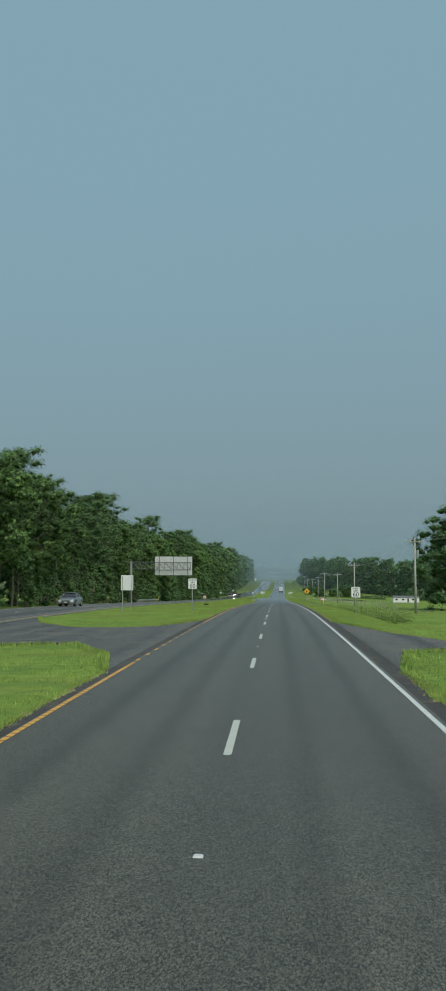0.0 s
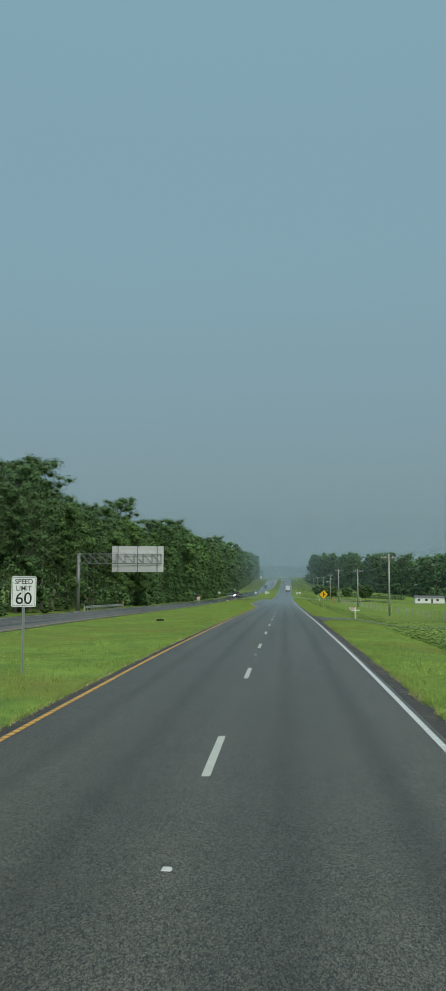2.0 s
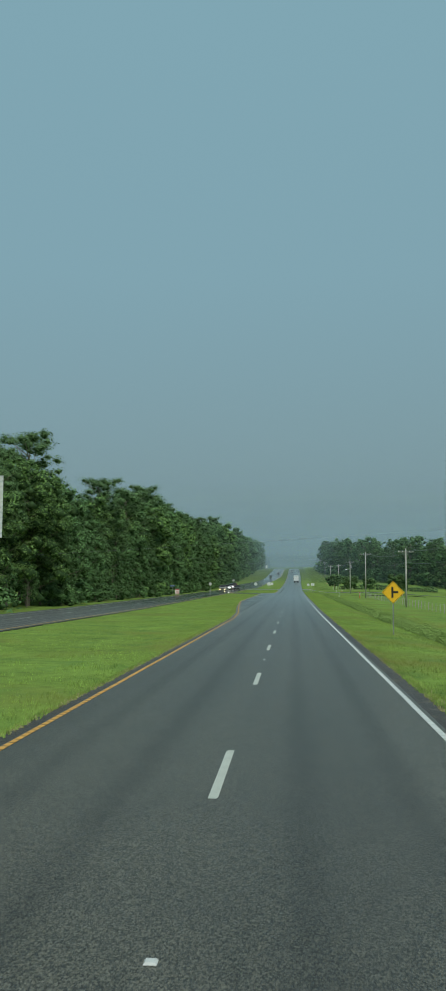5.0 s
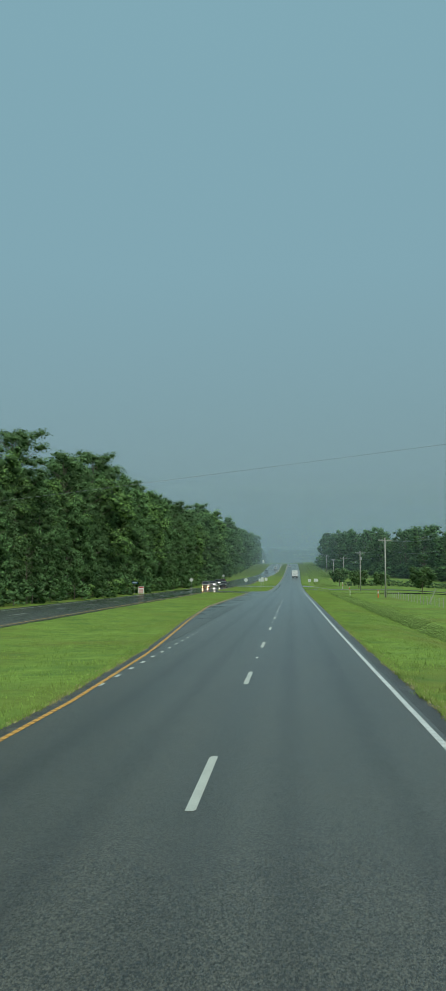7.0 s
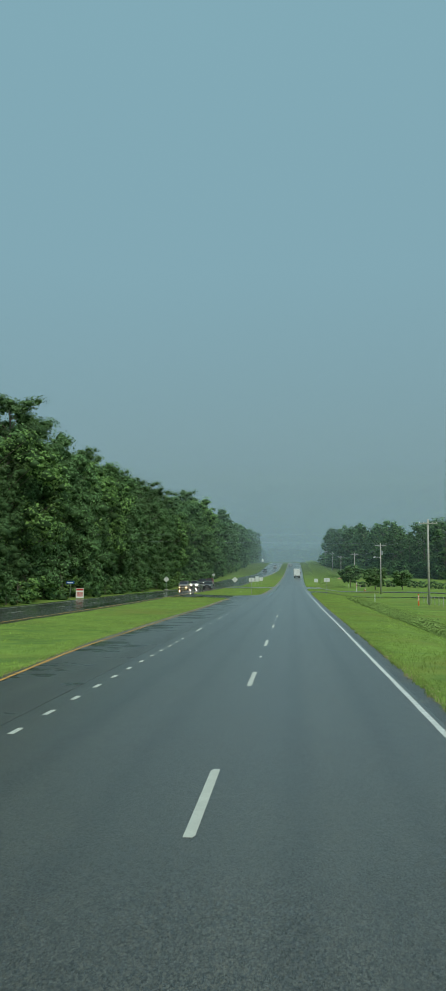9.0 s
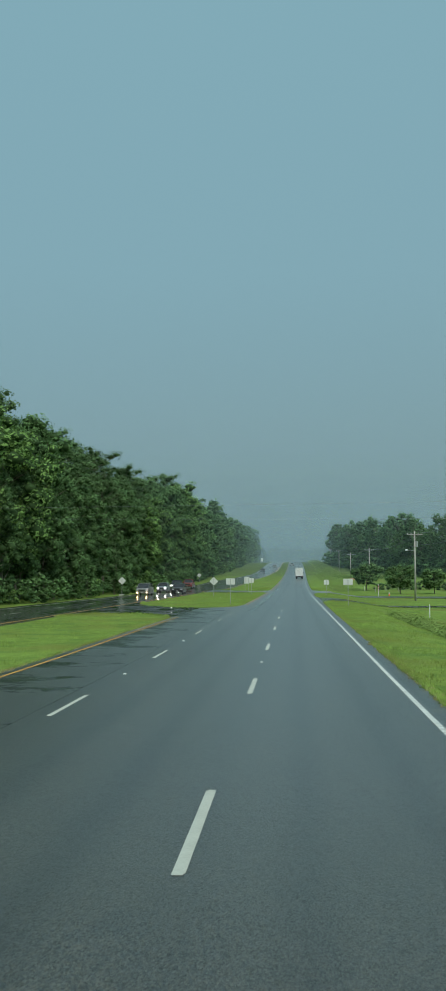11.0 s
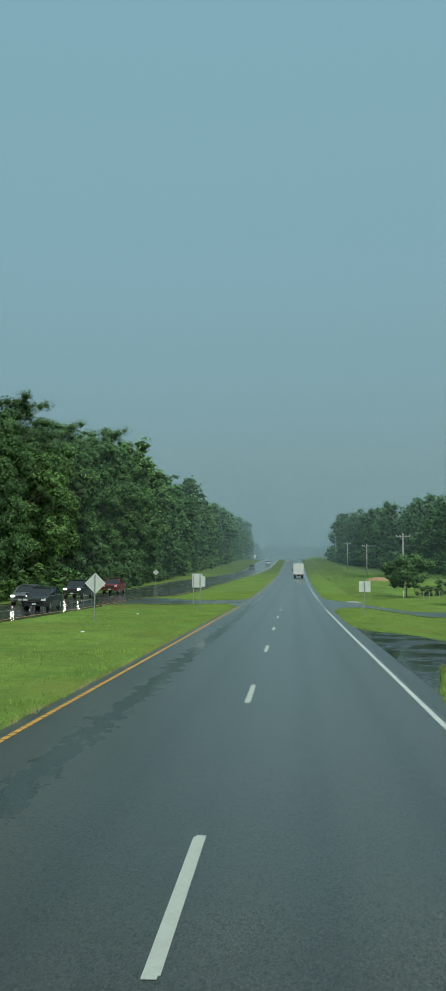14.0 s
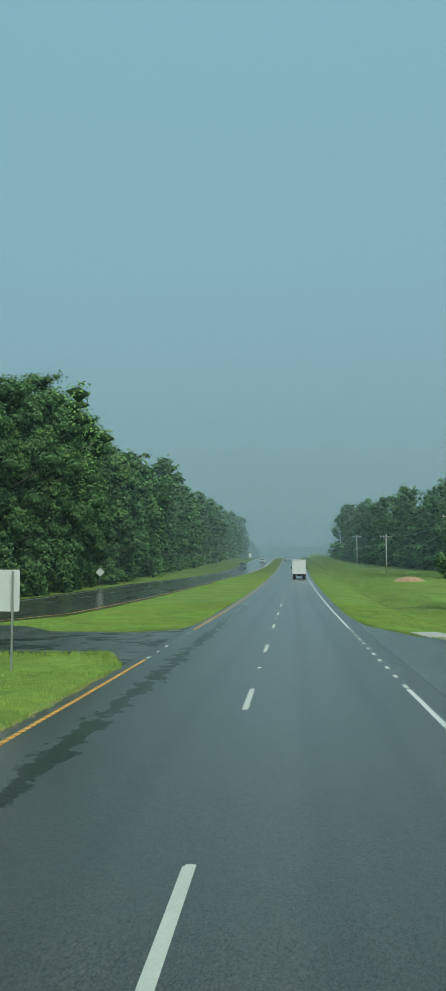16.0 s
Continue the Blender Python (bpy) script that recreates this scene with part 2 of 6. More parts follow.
    proud.inputs[3].default_value, proud.inputs[4].default_value = 0.35, 1.5
    l.new(one.outputs[1], proud.inputs[0])
    broken = n.new("ShaderNodeMath")
    broken.operation = "MULTIPLY"
    l.new(film.outputs[0], broken.inputs[0])
    l.new(proud.outputs[0], broken.inputs[1])
    broken.use_clamp = True
    l.new(broken.outputs[0], bsdf.inputs["Coat Weight"])
    bsdf.inputs["Coat Roughness"].default_value = film_rough
    bsdf.inputs["Coat IOR"].default_value = 1.45
    under = n.new("ShaderNodeMapRange")
    under.inputs[3].default_value, under.inputs[4].default_value = 0.6, 0.32
    l.new(wetness.outputs[0], under.inputs[0])
    l.new(under.outputs[0], bsdf.inputs["Specular IOR Level"])
    return m


M_ROAD = asphalt_shader("asphalt", (0.0655, 0.063, 0.0475), 90, 330, 0.47, 0.29, 0.14, seep=True, lanes=True)
M_SHOULDER = asphalt_shader("asphalt_shoulder", (0.040, 0.037, 0.032), 90, 330, 0.8, 0.3, 0.35)
M_OPP = asphalt_shader("asphalt_wet", (0.085, 0.085, 0.077), 140, 330, 0.55, 0.30, 0.6, puddle=0.24, stretch=0.06, streak=(2.4, 0.006), film_rough=0.11)
M_APRON = asphalt_shader("asphalt_apron", (0.070, 0.069, 0.062), 100, 330, 0.65, 0.16, 0.4)
M_PUDDLE = asphalt_shader("asphalt_puddled", (0.045, 0.047, 0.046), 100, 330, 0.65, 0.36, 0.3, puddle=0.72, film_rough=0.11)
M_PATCHED = asphalt_shader("asphalt_patched", (0.10, 0.10, 0.092), 100, 330, 0.65, 0.34, 0.5, puddle=0.42)
M_TURN = asphalt_shader("asphalt_turn_lane", (0.066, 0.064, 0.0475), 150, 320, 0.48, 0.29, 0.14, puddle=0.46, stretch=1.3, edge=-5.5)
M_WHITE = shader("road_paint_white", (0.46, 0.48, 0.42), rough=0.5, var=0.1, scale=3, bump=0.2, bump_scale=60)
M_YELLOW = shader("road_paint_yellow", (0.62, 0.34, 0.055), rough=0.5, var=0.2, scale=3, bump=0.2, bump_scale=60)


def ribbed(name, base, worn=0.28):
    """Edge line painted over rumble ribs: grooves 0.3 m apart with the paint worn off their bottoms."""
    m = shader(name, base, rough=0.5, var=0.2, scale=3)
    n, l = nodes_of(m)
    bsdf = n["Principled BSDF"]
    src = bsdf.inputs["Base Color"].links[0].from_socket
    co = n.new("ShaderNodeTexCoord")
    mp = n.new("ShaderNodeMapping")
    mp.inputs["Rotation"].default_value = (0, 0, radians(12))
    wv = n.new("ShaderNodeTexWave")
    wv.bands_direction = "Y"
    wv.inputs["Scale"].default_value, wv.inputs["Distortion"].default_value = 1.05, 0.6
    l.new(co.outputs["Object"], mp.inputs[0])
    l.new(mp.outputs[0], wv.inputs["Vector"])
    mr = n.new("ShaderNodeMapRange")
    mr.inputs[1].default_value, mr.inputs[2].default_value = 0.04, 0.22
    l.new(wv.outputs["Fac"], mr.inputs[0])
    mix = n.new("ShaderNodeMix")
    mix.data_type = "RGBA"
    l.new(mr.outputs[0], mix.inputs[0])
    mix.inputs[6].default_value = (base[0] * worn, base[1] * worn, base[2] * worn, 1)
    l.new(src, mix.inputs[7])
    l.new(mix.outputs[2], bsdf.inputs["Base Color"])
    b = n.new("ShaderNodeBump")
    b.inputs["Strength"].default_value, b.inputs["Distance"].default_value = 0.8, 0.012
    l.new(wv.outputs["Fac"], b.inputs["Height"])
    l.new(b.outputs[0], bsdf.inputs["Normal"])
    return m


M_WHITE_RIB = ribbed("ribbed_white_line", (0.58, 0.60, 0.57), 0.72)
M_YELLOW_RIB = ribbed("ribbed_yellow_line", (0.62, 0.33, 0.05))
M_GROUND = shader("grass_ground", (0.158, 0.242, 0.046), rough=0.95, var=0.35, scale=0.25, bump=1.0, bump_scale=14, spec=0.1)
def two_tone(m, col, scale, lo, hi):
    """Lays a second colour over the first in broad soft patches."""
    n, l = nodes_of(m)
    bsdf = n["Principled BSDF"]
    src = bsdf.inputs["Base Color"].links[0].from_socket
    co = n.new("ShaderNodeTexCoord")
    no = n.new("ShaderNodeTexNoise")
    no.inputs["Scale"].default_value, no.inputs["Detail"].default_value = scale, 5
    l.new(co.outputs["Object"], no.inputs["Vector"])
    mr = n.new("ShaderNodeMapRange")
    mr.inputs[1].default_value, mr.inputs[2].default_value = lo, hi
    l.new(no.outputs[0], mr.inputs[0])
    mix = n.new("ShaderNodeMix")
    mix.data_type = "RGBA"
    l.new(mr.outputs[0], mix.inputs[0])
    l.new(src, mix.inputs[6])
    mix.inputs[7].default_value = (*col, 1)
    l.new(mix.outputs[2], bsdf.inputs["Base Color"])
    for x in n:
        if x.type == "BSDF_TRANSLUCENT":
            l.new(mix.outputs[2], x.inputs[0])


M_GRASS = leaf_shader("grass_blades", (0.215, 0.33, 0.066), 0.34, 0.0)
two_tone(M_GROUND, (0.17, 0.19, 0.045), 0.13, 0.48, 0.72)
two_tone(M_GRASS, (0.215, 0.25, 0.06), 0.13, 0.48, 0.72)


def cracks(m, scale, width):
    """Thin dark cracks wandering over worn paving."""
    n, l = nodes_of(m)
    bsdf = n["Principled BSDF"]
    src = bsdf.inputs["Base Color"].links[0].from_socket
    co, wob, mixv = n.new("ShaderNodeTexCoord"), n.new("ShaderNodeTexNoise"), n.new("ShaderNodeMix")
    mixv.data_type = "VECTOR"
    mixv.inputs[0].default_value = 0.35
    wob.inputs["Scale"].default_value, wob.inputs["Detail"].default_value = 0.9, 4
    l.new(co.outputs["Object"], wob.inputs["Vector"])
    l.new(co.outputs["Object"], mixv.inputs[4])
    off = n.new("ShaderNodeVectorMath")
    off.operation = "MULTIPLY_ADD"
    off.inputs[1].default_value = (5, 5, 0)
    l.new(wob.outputs[1], off.inputs[0])
    l.new(co.outputs["Object"], off.inputs[2])
    l.new(off.outputs[0], mixv.inputs[5])
    vor = n.new("ShaderNodeTexVoronoi")
    vor.feature = "DISTANCE_TO_EDGE"
    vor.inputs["Scale"].default_value = scale
    l.new(mixv.outputs[1], vor.inputs["Vector"])
    mr = n.new("ShaderNodeMapRange")
    mr.inputs[1].default_value, mr.inputs[2].default_value = width * 0.4, width
    mr.inputs[3].default_value, mr.inputs[4].default_value = 0.22, 1.0
    l.new(vor.outputs["Distance"], mr.inputs[0])
    sc = n.new("ShaderNodeVectorMath")
    sc.operation = "SCALE"
    l.new(src, sc.inputs[0])
    l.new(mr.outputs[0], sc.inputs["Scale"])
    l.new(sc.outputs[0], bsdf.inputs["Base Color"])


cracks(M_APRON, 0.22, 0.016)
cracks(M_PATCHED, 0.2, 0.02)
two_tone(M_SHOULDER, (0.105, 0.092, 0.06), 1.7, 0.55, 0.70)
two_tone(M_APRON, (0.115, 0.105, 0.078), 0.45, 0.54, 0.66)
for m_, col_ in ((M_GROUND, (0.095, 0.175, 0.042)), (M_GRASS, (0.115, 0.215, 0.05))):
    two_tone(m_, col_, 0.55, 0.50, 0.78)


def olive_far(m, col, y0, y1):
    """Blends the ground past the side road to a darker olive green, from y0 to y1."""
    n, l = nodes_of(m)
    bsdf = n["Principled BSDF"]
    src = bsdf.inputs["Base Color"].links[0].from_socket
    co, sep, no = n.new("ShaderNodeTexCoord"), n.new("ShaderNodeSeparateXYZ"), n.new("ShaderNodeTexNoise")
    no.inputs["Scale"].default_value = 0.08
    l.new(co.outputs["Object"], sep.inputs[0])
    l.new(co.outputs["Object"], no.inputs["Vector"])
    add = n.new("ShaderNodeMath")
    add.operation = "MULTIPLY_ADD"
    add.inputs[1].default_value = 90.0
    l.new(no.outputs[0], add.inputs[0])
    l.new(sep.outputs[1], add.inputs[2])
    mr = n.new("ShaderNodeMapRange")
    mr.inputs[1].default_value, mr.inputs[2].default_value, mr.inputs[4].default_value = y0 + 45, y1 + 45, 0.85
    l.new(add.outputs[0], mr.inputs[0])
    mix = n.new("ShaderNodeMix")
    mix.data_type = "RGBA"
    mix.inputs[7].default_value = (*col, 1)
    l.new(mr.outputs[0], mix.inputs[0])
    l.new(src, mix.inputs[6])
    l.new(mix.outputs[2], bsdf.inputs["Base Color"])


olive_far(M_GROUND, (0.088, 0.125, 0.042), 555, 640)
M_BARK = shader("pine_bark", (0.17, 0.145, 0.12), rough=0.95, var=0.4, scale=2.5, bump=0.8, bump_scale=14)
M_PINE = leaf_shader("pine_needles", (0.116, 0.200, 0.080))
M_OAK = leaf_shader("broad_leaves", (0.120, 0.224, 0.081))
M_BRIGHT = leaf_shader("light_leaves", (0.165, 0.285, 0.080))
M_GARDEN = leaf_shader("garden_leaves", (0.185, 0.31, 0.115))
# darker than the leaves, standing in for the shade deep inside crowns
M_CORE = shader("crown_shade_green", (0.046, 0.086, 0.033), rough=0.95, var=0.4, scale=1.6, bump=1.0, bump_scale=6, spec=0.1)
M_STEEL = shader("galvanised_steel", (0.42, 0.44, 0.44), rough=0.45, metal=0.6, var=0.15, scale=3, bump=0.1)
M_ALU = shader("sign_aluminium", (0.70, 0.72, 0.72), rough=0.45, metal=0.15, var=0.1, scale=2)
M_SIGNWHITE = shader("sign_white", (0.84, 0.86, 0.85), rough=0.4, var=0.06, scale=2)
M_TRUSS = shader("dull_truss_steel", (0.20, 0.215, 0.22), rough=0.6, metal=0.3, var=0.2, scale=3)
M_MARKER = shader("worn_ceramic", (0.52, 0.54, 0.52), rough=0.5, var=0.15, scale=20)
M_BLACK = shader("sign_black", (0.015, 0.015, 0.015), rough=0.5, var=0.1)
M_SIGNYELLOW = shader("sign_yellow", (0.85, 0.50, 0.02), rough=0.4, var=0.06)
M_POLE = shader("weathered_pole_wood", (0.40, 0.385, 0.35), rough=0.9, var=0.3, scale=1.5, bump=0.6, bump_scale=25)
M_WIRE = shader("wire_grey", (0.28, 0.30, 0.31), rough=0.6)
M_TYRE = shader("tyre_rubber", (0.018, 0.018, 0.018), rough=0.85, var=0.2)
M_RIM = shader("alloy_rim", (0.5, 0.5, 0.5), rough=0.35, metal=0.9, var=0.1)
M_GLASS = shader("tinted_car_glass", (0.012, 0.015, 0.016), rough=0.06, var=0.05)
M_TRIM = shader("black_plastic", (0.02, 0.02, 0.022), rough=0.55, var=0.15)
M_CHROME = shader("chrome", (0.75, 0.76, 0.78), rough=0.15, metal=1.0, var=0.05)
M_PLATE = shader("plate_grey", (0.5, 0.52, 0.52), rough=0.5)
M_BOX = shader("truck_box_white", (0.74, 0.76, 0.76), rough=0.45, var=0.06, scale=0.8)
M_RED = shader("red_plastic", (0.45, 0.03, 0.03), rough=0.4)
M_ORANGE = shader("orange_paint", (0.75, 0.14, 0.03), rough=0.5)
M_BLUE = shader("sign_blue", (0.02, 0.11, 0.42), rough=0.4)
M_CONCRETE = shader("pale_concrete", (0.36, 0.36, 0.33), rough=0.9, var=0.2, bump=0.3)
M_DIRT = shader("orange_clay", (0.36, 0.23, 0.13), rough=0.95, var=0.3, scale=1.2, bump=0.8, bump_scale=6)
M_WEED = leaf_shader("weed_leaves", (0.20, 0.29, 0.08), 0.35, 0.0)
M_DRY = leaf_shader("dry_grass", (0.33, 0.32, 0.15), 0.3, 0.0)
M_CORN = leaf_shader("corn_leaves", (0.085, 0.15, 0.03), 0.3, 0.0)
M_ROOF = shader("grey_metal_roof", (0.12, 0.12, 0.12), rough=0.5, var=0.15)
M_SIDING = shader("white_siding", (0.78, 0.79, 0.77), rough=0.6, var=0.08)


def paint(name, col, rough=0.28):
    m = shader(name, col, rough=rough, metal=0.35, var=0.05, scale=1.5)
    n, _ = nodes_of(m)
    n["Principled BSDF"].inputs["Coat Weight"].default_value = 0.6
    return m


def glow(name, col, strength):
    m = bpy.data.materials.new(name)
    m.use_nodes = True
    n, l = nodes_of(m)
    bsdf = n["Principled BSDF"]
    bsdf.inputs["Base Color"].default_value = (0.8, 0.8, 0.8, 1)
    bsdf.inputs["Emission Color"].default_value = (*col, 1)
    bsdf.inputs["Emission Strength"].default_value = strength
    return m


M_LAMP = glow("headlamp_on", (1.0, 0.93, 0.8), 28)
M_FOG = glow("amber_lamp_on", (1.0, 0.5, 0.18), 45)
M_LAMP_OFF = shader("headlamp_glass", (0.6, 0.62, 0.64), rough=0.12, var=0.05)
M_TAIL = shader("tail_lamp_red", (0.35, 0.01, 0.01), rough=0.25)

# ---- building helpers ----
class Geo:
    """Collects vertices and faces of one mesh."""

    def __init__(self):
        self.v, self.f = [], []

    def face(self, pts):
        i = len(self.v)
        self.v += [tuple(p) for p in pts]
        self.f.append(tuple(range(i, i + len(pts))))

    def box(self, c, s, rz=0.0, taper=1.0):
        """A block centred at c with full sizes s, turned rz degrees about z; taper narrows its top."""
        ca, sa = math.cos(radians(rz)), math.sin(radians(rz))
        i = len(self.v)
        for dz in (-0.5, 0.5):
            k = taper if dz > 0 else 1.0
            for dx, dy in ((-0.5, -0.5), (0.5, -0.5), (0.5, 0.5), (-0.5, 0.5)):
                x, y = dx * s[0] * k, dy * s[1] * k
                self.v.append((c[0] + ca * x - sa * y, c[1] + sa * x + ca * y, c[2] + dz * s[2]))
        for q in ((0, 3, 2, 1), (4, 5, 6, 7), (0, 1, 5, 4), (1, 2, 6, 5), (2, 3, 7, 6), (3, 0, 4, 7)):
            self.f.append(tuple(i + k for k in q))
        return self

    def tube(self, p0, p1, r0, r1=None, n=8, caps=True):
        r1 = r0 if r1 is None else r1
        p0, p1 = Vector(p0), Vector(p1)
        q = (p1 - p0).to_track_quat("Z", "Y")
        i = len(self.v)
        for p, r in ((p0, r0), (p1, r1)):
            for k in range(n):
                a = 2 * math.pi * k / n
                self.v.append(tuple(p + q @ Vector((r * math.cos(a), r * math.sin(a), 0))))
        for k in range(n):
            j = (k + 1) % n
            self.f.append((i + k, i + j, i + n + j, i + n + k))
        if caps:
            self.f.append(tuple(i + k for k in reversed(range(n))))
            self.f.append(tuple(i + n + k for k in range(n)))
        return self

    def plate(self, pts, depth, axis="y"):
        """A flat outline (x, z) given depth along y, front at y = 0."""
        i, n = len(self.v), len(pts)
        for d in (0.0, depth):
            self.v += [(x, d, z) for x, z in pts]
        self.f.append(tuple(i + k for k in range(n)))
        self.f.append(tuple(i + n + k for k in reversed(range(n))))
        for k in range(n):
            j = (k + 1) % n
            self.f.append((i + j, i + k, i + n + k, i + n + j))
        return self

    def mesh(self, name, smooth=False, normals=None):
        me = bpy.data.meshes.new(name)
        me.from_pydata(self.v, [], self.f)
        if smooth or normals:
            me.shade_smooth()
        me.update()
        if normals:
            me.normals_split_custom_set_from_vertices(normals)
        return me


def part(name, geo, material, parent=None, label="", smooth=False):
    """Links one mesh object under a thing or part."""
    me = geo if isinstance(geo, bpy.types.Mesh) else geo.mesh(name, smooth)
    if not me.materials:
        me.materials.append(material)
    ob = new(name, me)
    if parent:
        ob.parent = parent
    if label:
        ob["label"] = label
    return ob


def thing(name, m, label, category, group="", kind=""):
    ob = new(name)
    ob.empty_display_size = 0.2
    ob.matrix_basis = m
    return tagged(ob, label, category, group, kind)


def smoothstep(a, b, v):
    k = min(1.0, max(0.0, (v - a) / (b - a)))
    return k * k * (3 - 2 * k)


def table(pts, v):
    """Piecewise linear interpolation."""
    if v <= pts[0][0]:
        return pts[0][1]
    for (a, p), (b, q) in zip(pts, pts[1:]):
        if v <= b:
            return p + (q - p) * (v - a) / (b - a)
    return pts[-1][1]


# ---- lie of the land: height of the road every 20 m, and its gentle bend ----
ROAD_H = (0.0, 0.0, -0.06, -0.21, -0.47, -0.87, -1.3, -1.78, -2.27, -2.75, -3.23, -3.69, -4.08, -4.47, -4.87, -5.3, -5.66, -6.04,
          -6.39, -6.77, -7.13, -7.46, -7.66, -7.85, -7.95, -7.97, -7.92, -7.82, -7.67, -7.45, -7.15, -6.8, -6.4, -5.95, -5.5,
          -5.05, -4.6, -4.15, -3.72, -3.32, -2.98, -2.7, -2.5, -2.4, -2.4, -2.5, -2.6)
ROAD_BEND = ((0, 0.0), (60, 0.02), (120, 0.04), (200, 0.05), (260, 0.13), (320, 0.22), (360, 0.29), (400, 0.39), (440, 0.58), (480, 0.85), (520, 1.15), (560, 1.5), (600, 1.85), (660, 2.3), (800, 2.8), (1000, 3.0))


def road_z(y):
    k = y / 20
    i = max(0, min(len(ROAD_H) - 2, int(math.floor(k))))
    if k <= 0 or k >= len(ROAD_H) - 1:
        return ROAD_H[0] if k <= 0 else ROAD_H[-1]
    u = k - i
    p0, p1, p2, p3 = ROAD_H[max(0, i - 1)], ROAD_H[i], ROAD_H[i + 1], ROAD_H[min(len(ROAD_H) - 1, i + 2)]
    return 0.5 * (2 * p1 + (p2 - p0) * u + (2 * p0 - 5 * p1 + 4 * p2 - p3) * u * u + (3 * p1 - p0 - 3 * p2 + p3) * u ** 3)


def road_x(y):
    return table(ROAD_BEND, y)


OPP_DZ = 0.0          # height of the other carriageway against this one
OPP_NEAR, OPP_FAR = -15.3, -24.3
# further on it gains a turn lane and then draws closer
NEAR_EDGE = ((-40, OPP_NEAR), (441, OPP_NEAR), (452, -12.9), (500, -12.6), (550, -12.2), (605, -9.4), (660, -7.6), (1000, -7.4))
FAR_EDGE = ((-40, OPP_FAR), (500, OPP_FAR), (528, -24.2), (567, -20.5), (610, -17.2), (660, -16.6), (1000, -16.4))


def opp_near(y):
    return table(NEAR_EDGE, y)


def opp_far(y):
    return table(FAR_EDGE, y)


def rel_ground(x, y):
    """Height of the ground against the road, x from the road's centre line."""
    if -4.5 <= x <= 4.33:
        return -0.10
    near, far = opp_near(y), opp_far(y)
    if x < far:
        d = far - x
        return OPP_DZ - 0.06 - 0.45 * smoothstep(0.5, 4, d) + 0.6 * smoothstep(6, 16, d)
    if x <= near:
        return OPP_DZ - 0.10
    if x < -4.5:
        k = (x + 4.5) / (near + 4.5)
        return -0.02 - 0.08 * math.sin(math.pi * k)
    d = x - 4.6
    drive = max(smoothstep(14, 7, abs(y - 37)), smoothstep(12, 6, abs(y - 129)), smoothstep(24, 13, abs(y - 380)), smoothstep(34, 20, abs(y - 430)))
    ditch = -0.40 * math.exp(-((d - 6.0) / 1.5) ** 2) * (1 - drive)
    bank = smoothstep(480, 530, y)
    return -0.05 - (0.85 - 1.3 * bank) * smoothstep(1, 9, d) + ditch - 1.7 * smoothstep(25, 60, d) * (1 - bank)


def ground_z(x, y):
    return road_z(y) + rel_ground(x - road_x(y), y) + (0.05 * noise.noise((x * 0.15, y * 0.15, 0)) if abs(x) > 5 else 0)


def spread(a, b, n):
    return [a + (b - a) * k / n for k in range(n + 1)]


# ---- ground: one sheet to the horizon ----
xs = [-2500, -1200, -600, -300, -160, -100, -70, -55, -45, -38, -33] + spread(-30, -24.5, 6) + spread(-24.2, -15.4, 3) + spread(-15.1, -4.6, 8) + spread(-4.3, 4.3, 2) + spread(4.36, 16, 13) + [18, 21, 26, 34, 45, 60, 85, 120, 170, 240, 350, 600, 1200, 2500]
ys = [-600, -200, -80] + spread(-40, 1000, 208) + [1100, 1300, 1700, 2300, 3000, 4200]
g = Geo()
for y in ys:
    for x in xs:
        xr = x + road_x(y)
        z = ground_z(xr, y)
        if abs(x) > 60:
            z += 2.0 * noise.noise((x * 0.006, y * 0.006, 3.0)) * smoothstep(60, 200, abs(x))
        g.v.append((xr, y, z))
nx = len(xs)
for j in range(len(ys) - 1):
    for i in range(nx - 1):
        a = j * nx + i
        g.f.append((a, a + 1, a + nx + 1, a + nx))
ground = part("ground", g, M_GROUND, smooth=True)
tagged(ground, "mown bright green grass verge and open field", "ground", kind="structure")


# ---- carriageways ----
LEFT_EDGE = ((-40, -4.05), (192, -4.05), (205, -4.5), (230, -6.0), (258, -7.25), (331, -7.3), (348.6, -7.3), (350.5, -5.6), (353, -4.5), (357, -4.05), (1000, -4.05))
SEAM = ((192, -3.72), (206, -4.1), (331, -4.1), (343, -4.55), (352, -4.5), (357, -3.75), (360, -3.75))


def slab(name, edges, y0, y1, step, lift, label, material, cat="road"):
    g = Geo()
    n = max(1, round((y1 - y0) / step))
    normals = []
    for y in spread(y0, y1, n):
        a, b = edges(y)
        a, b = a + road_x(y), b + road_x(y)
        up = Vector((0, (road_z(y - 1) - road_z(y + 1)) / 2, 1)).normalized()
        z = road_z(y)
        g.v += [(a, y, z - 0.4), (a, y, z + lift), (a, y, z + lift), (b, y, z + lift), (b, y, z + lift), (b, y, z - 0.4)]
        normals += [Vector((-1, 0, 0)), Vector((-1, 0, 0)), up, up, Vector((1, 0, 0)), Vector((1, 0, 0))]
    for j in range(n):
        for i in (0, 2, 4):
            a = j * 6 + i
            g.f.append((a, a + 1, a + 7, a + 6))
    ob = part(name, g.mesh(name, normals=normals), material)
    return tagged(ob, label, cat, kind="structure")


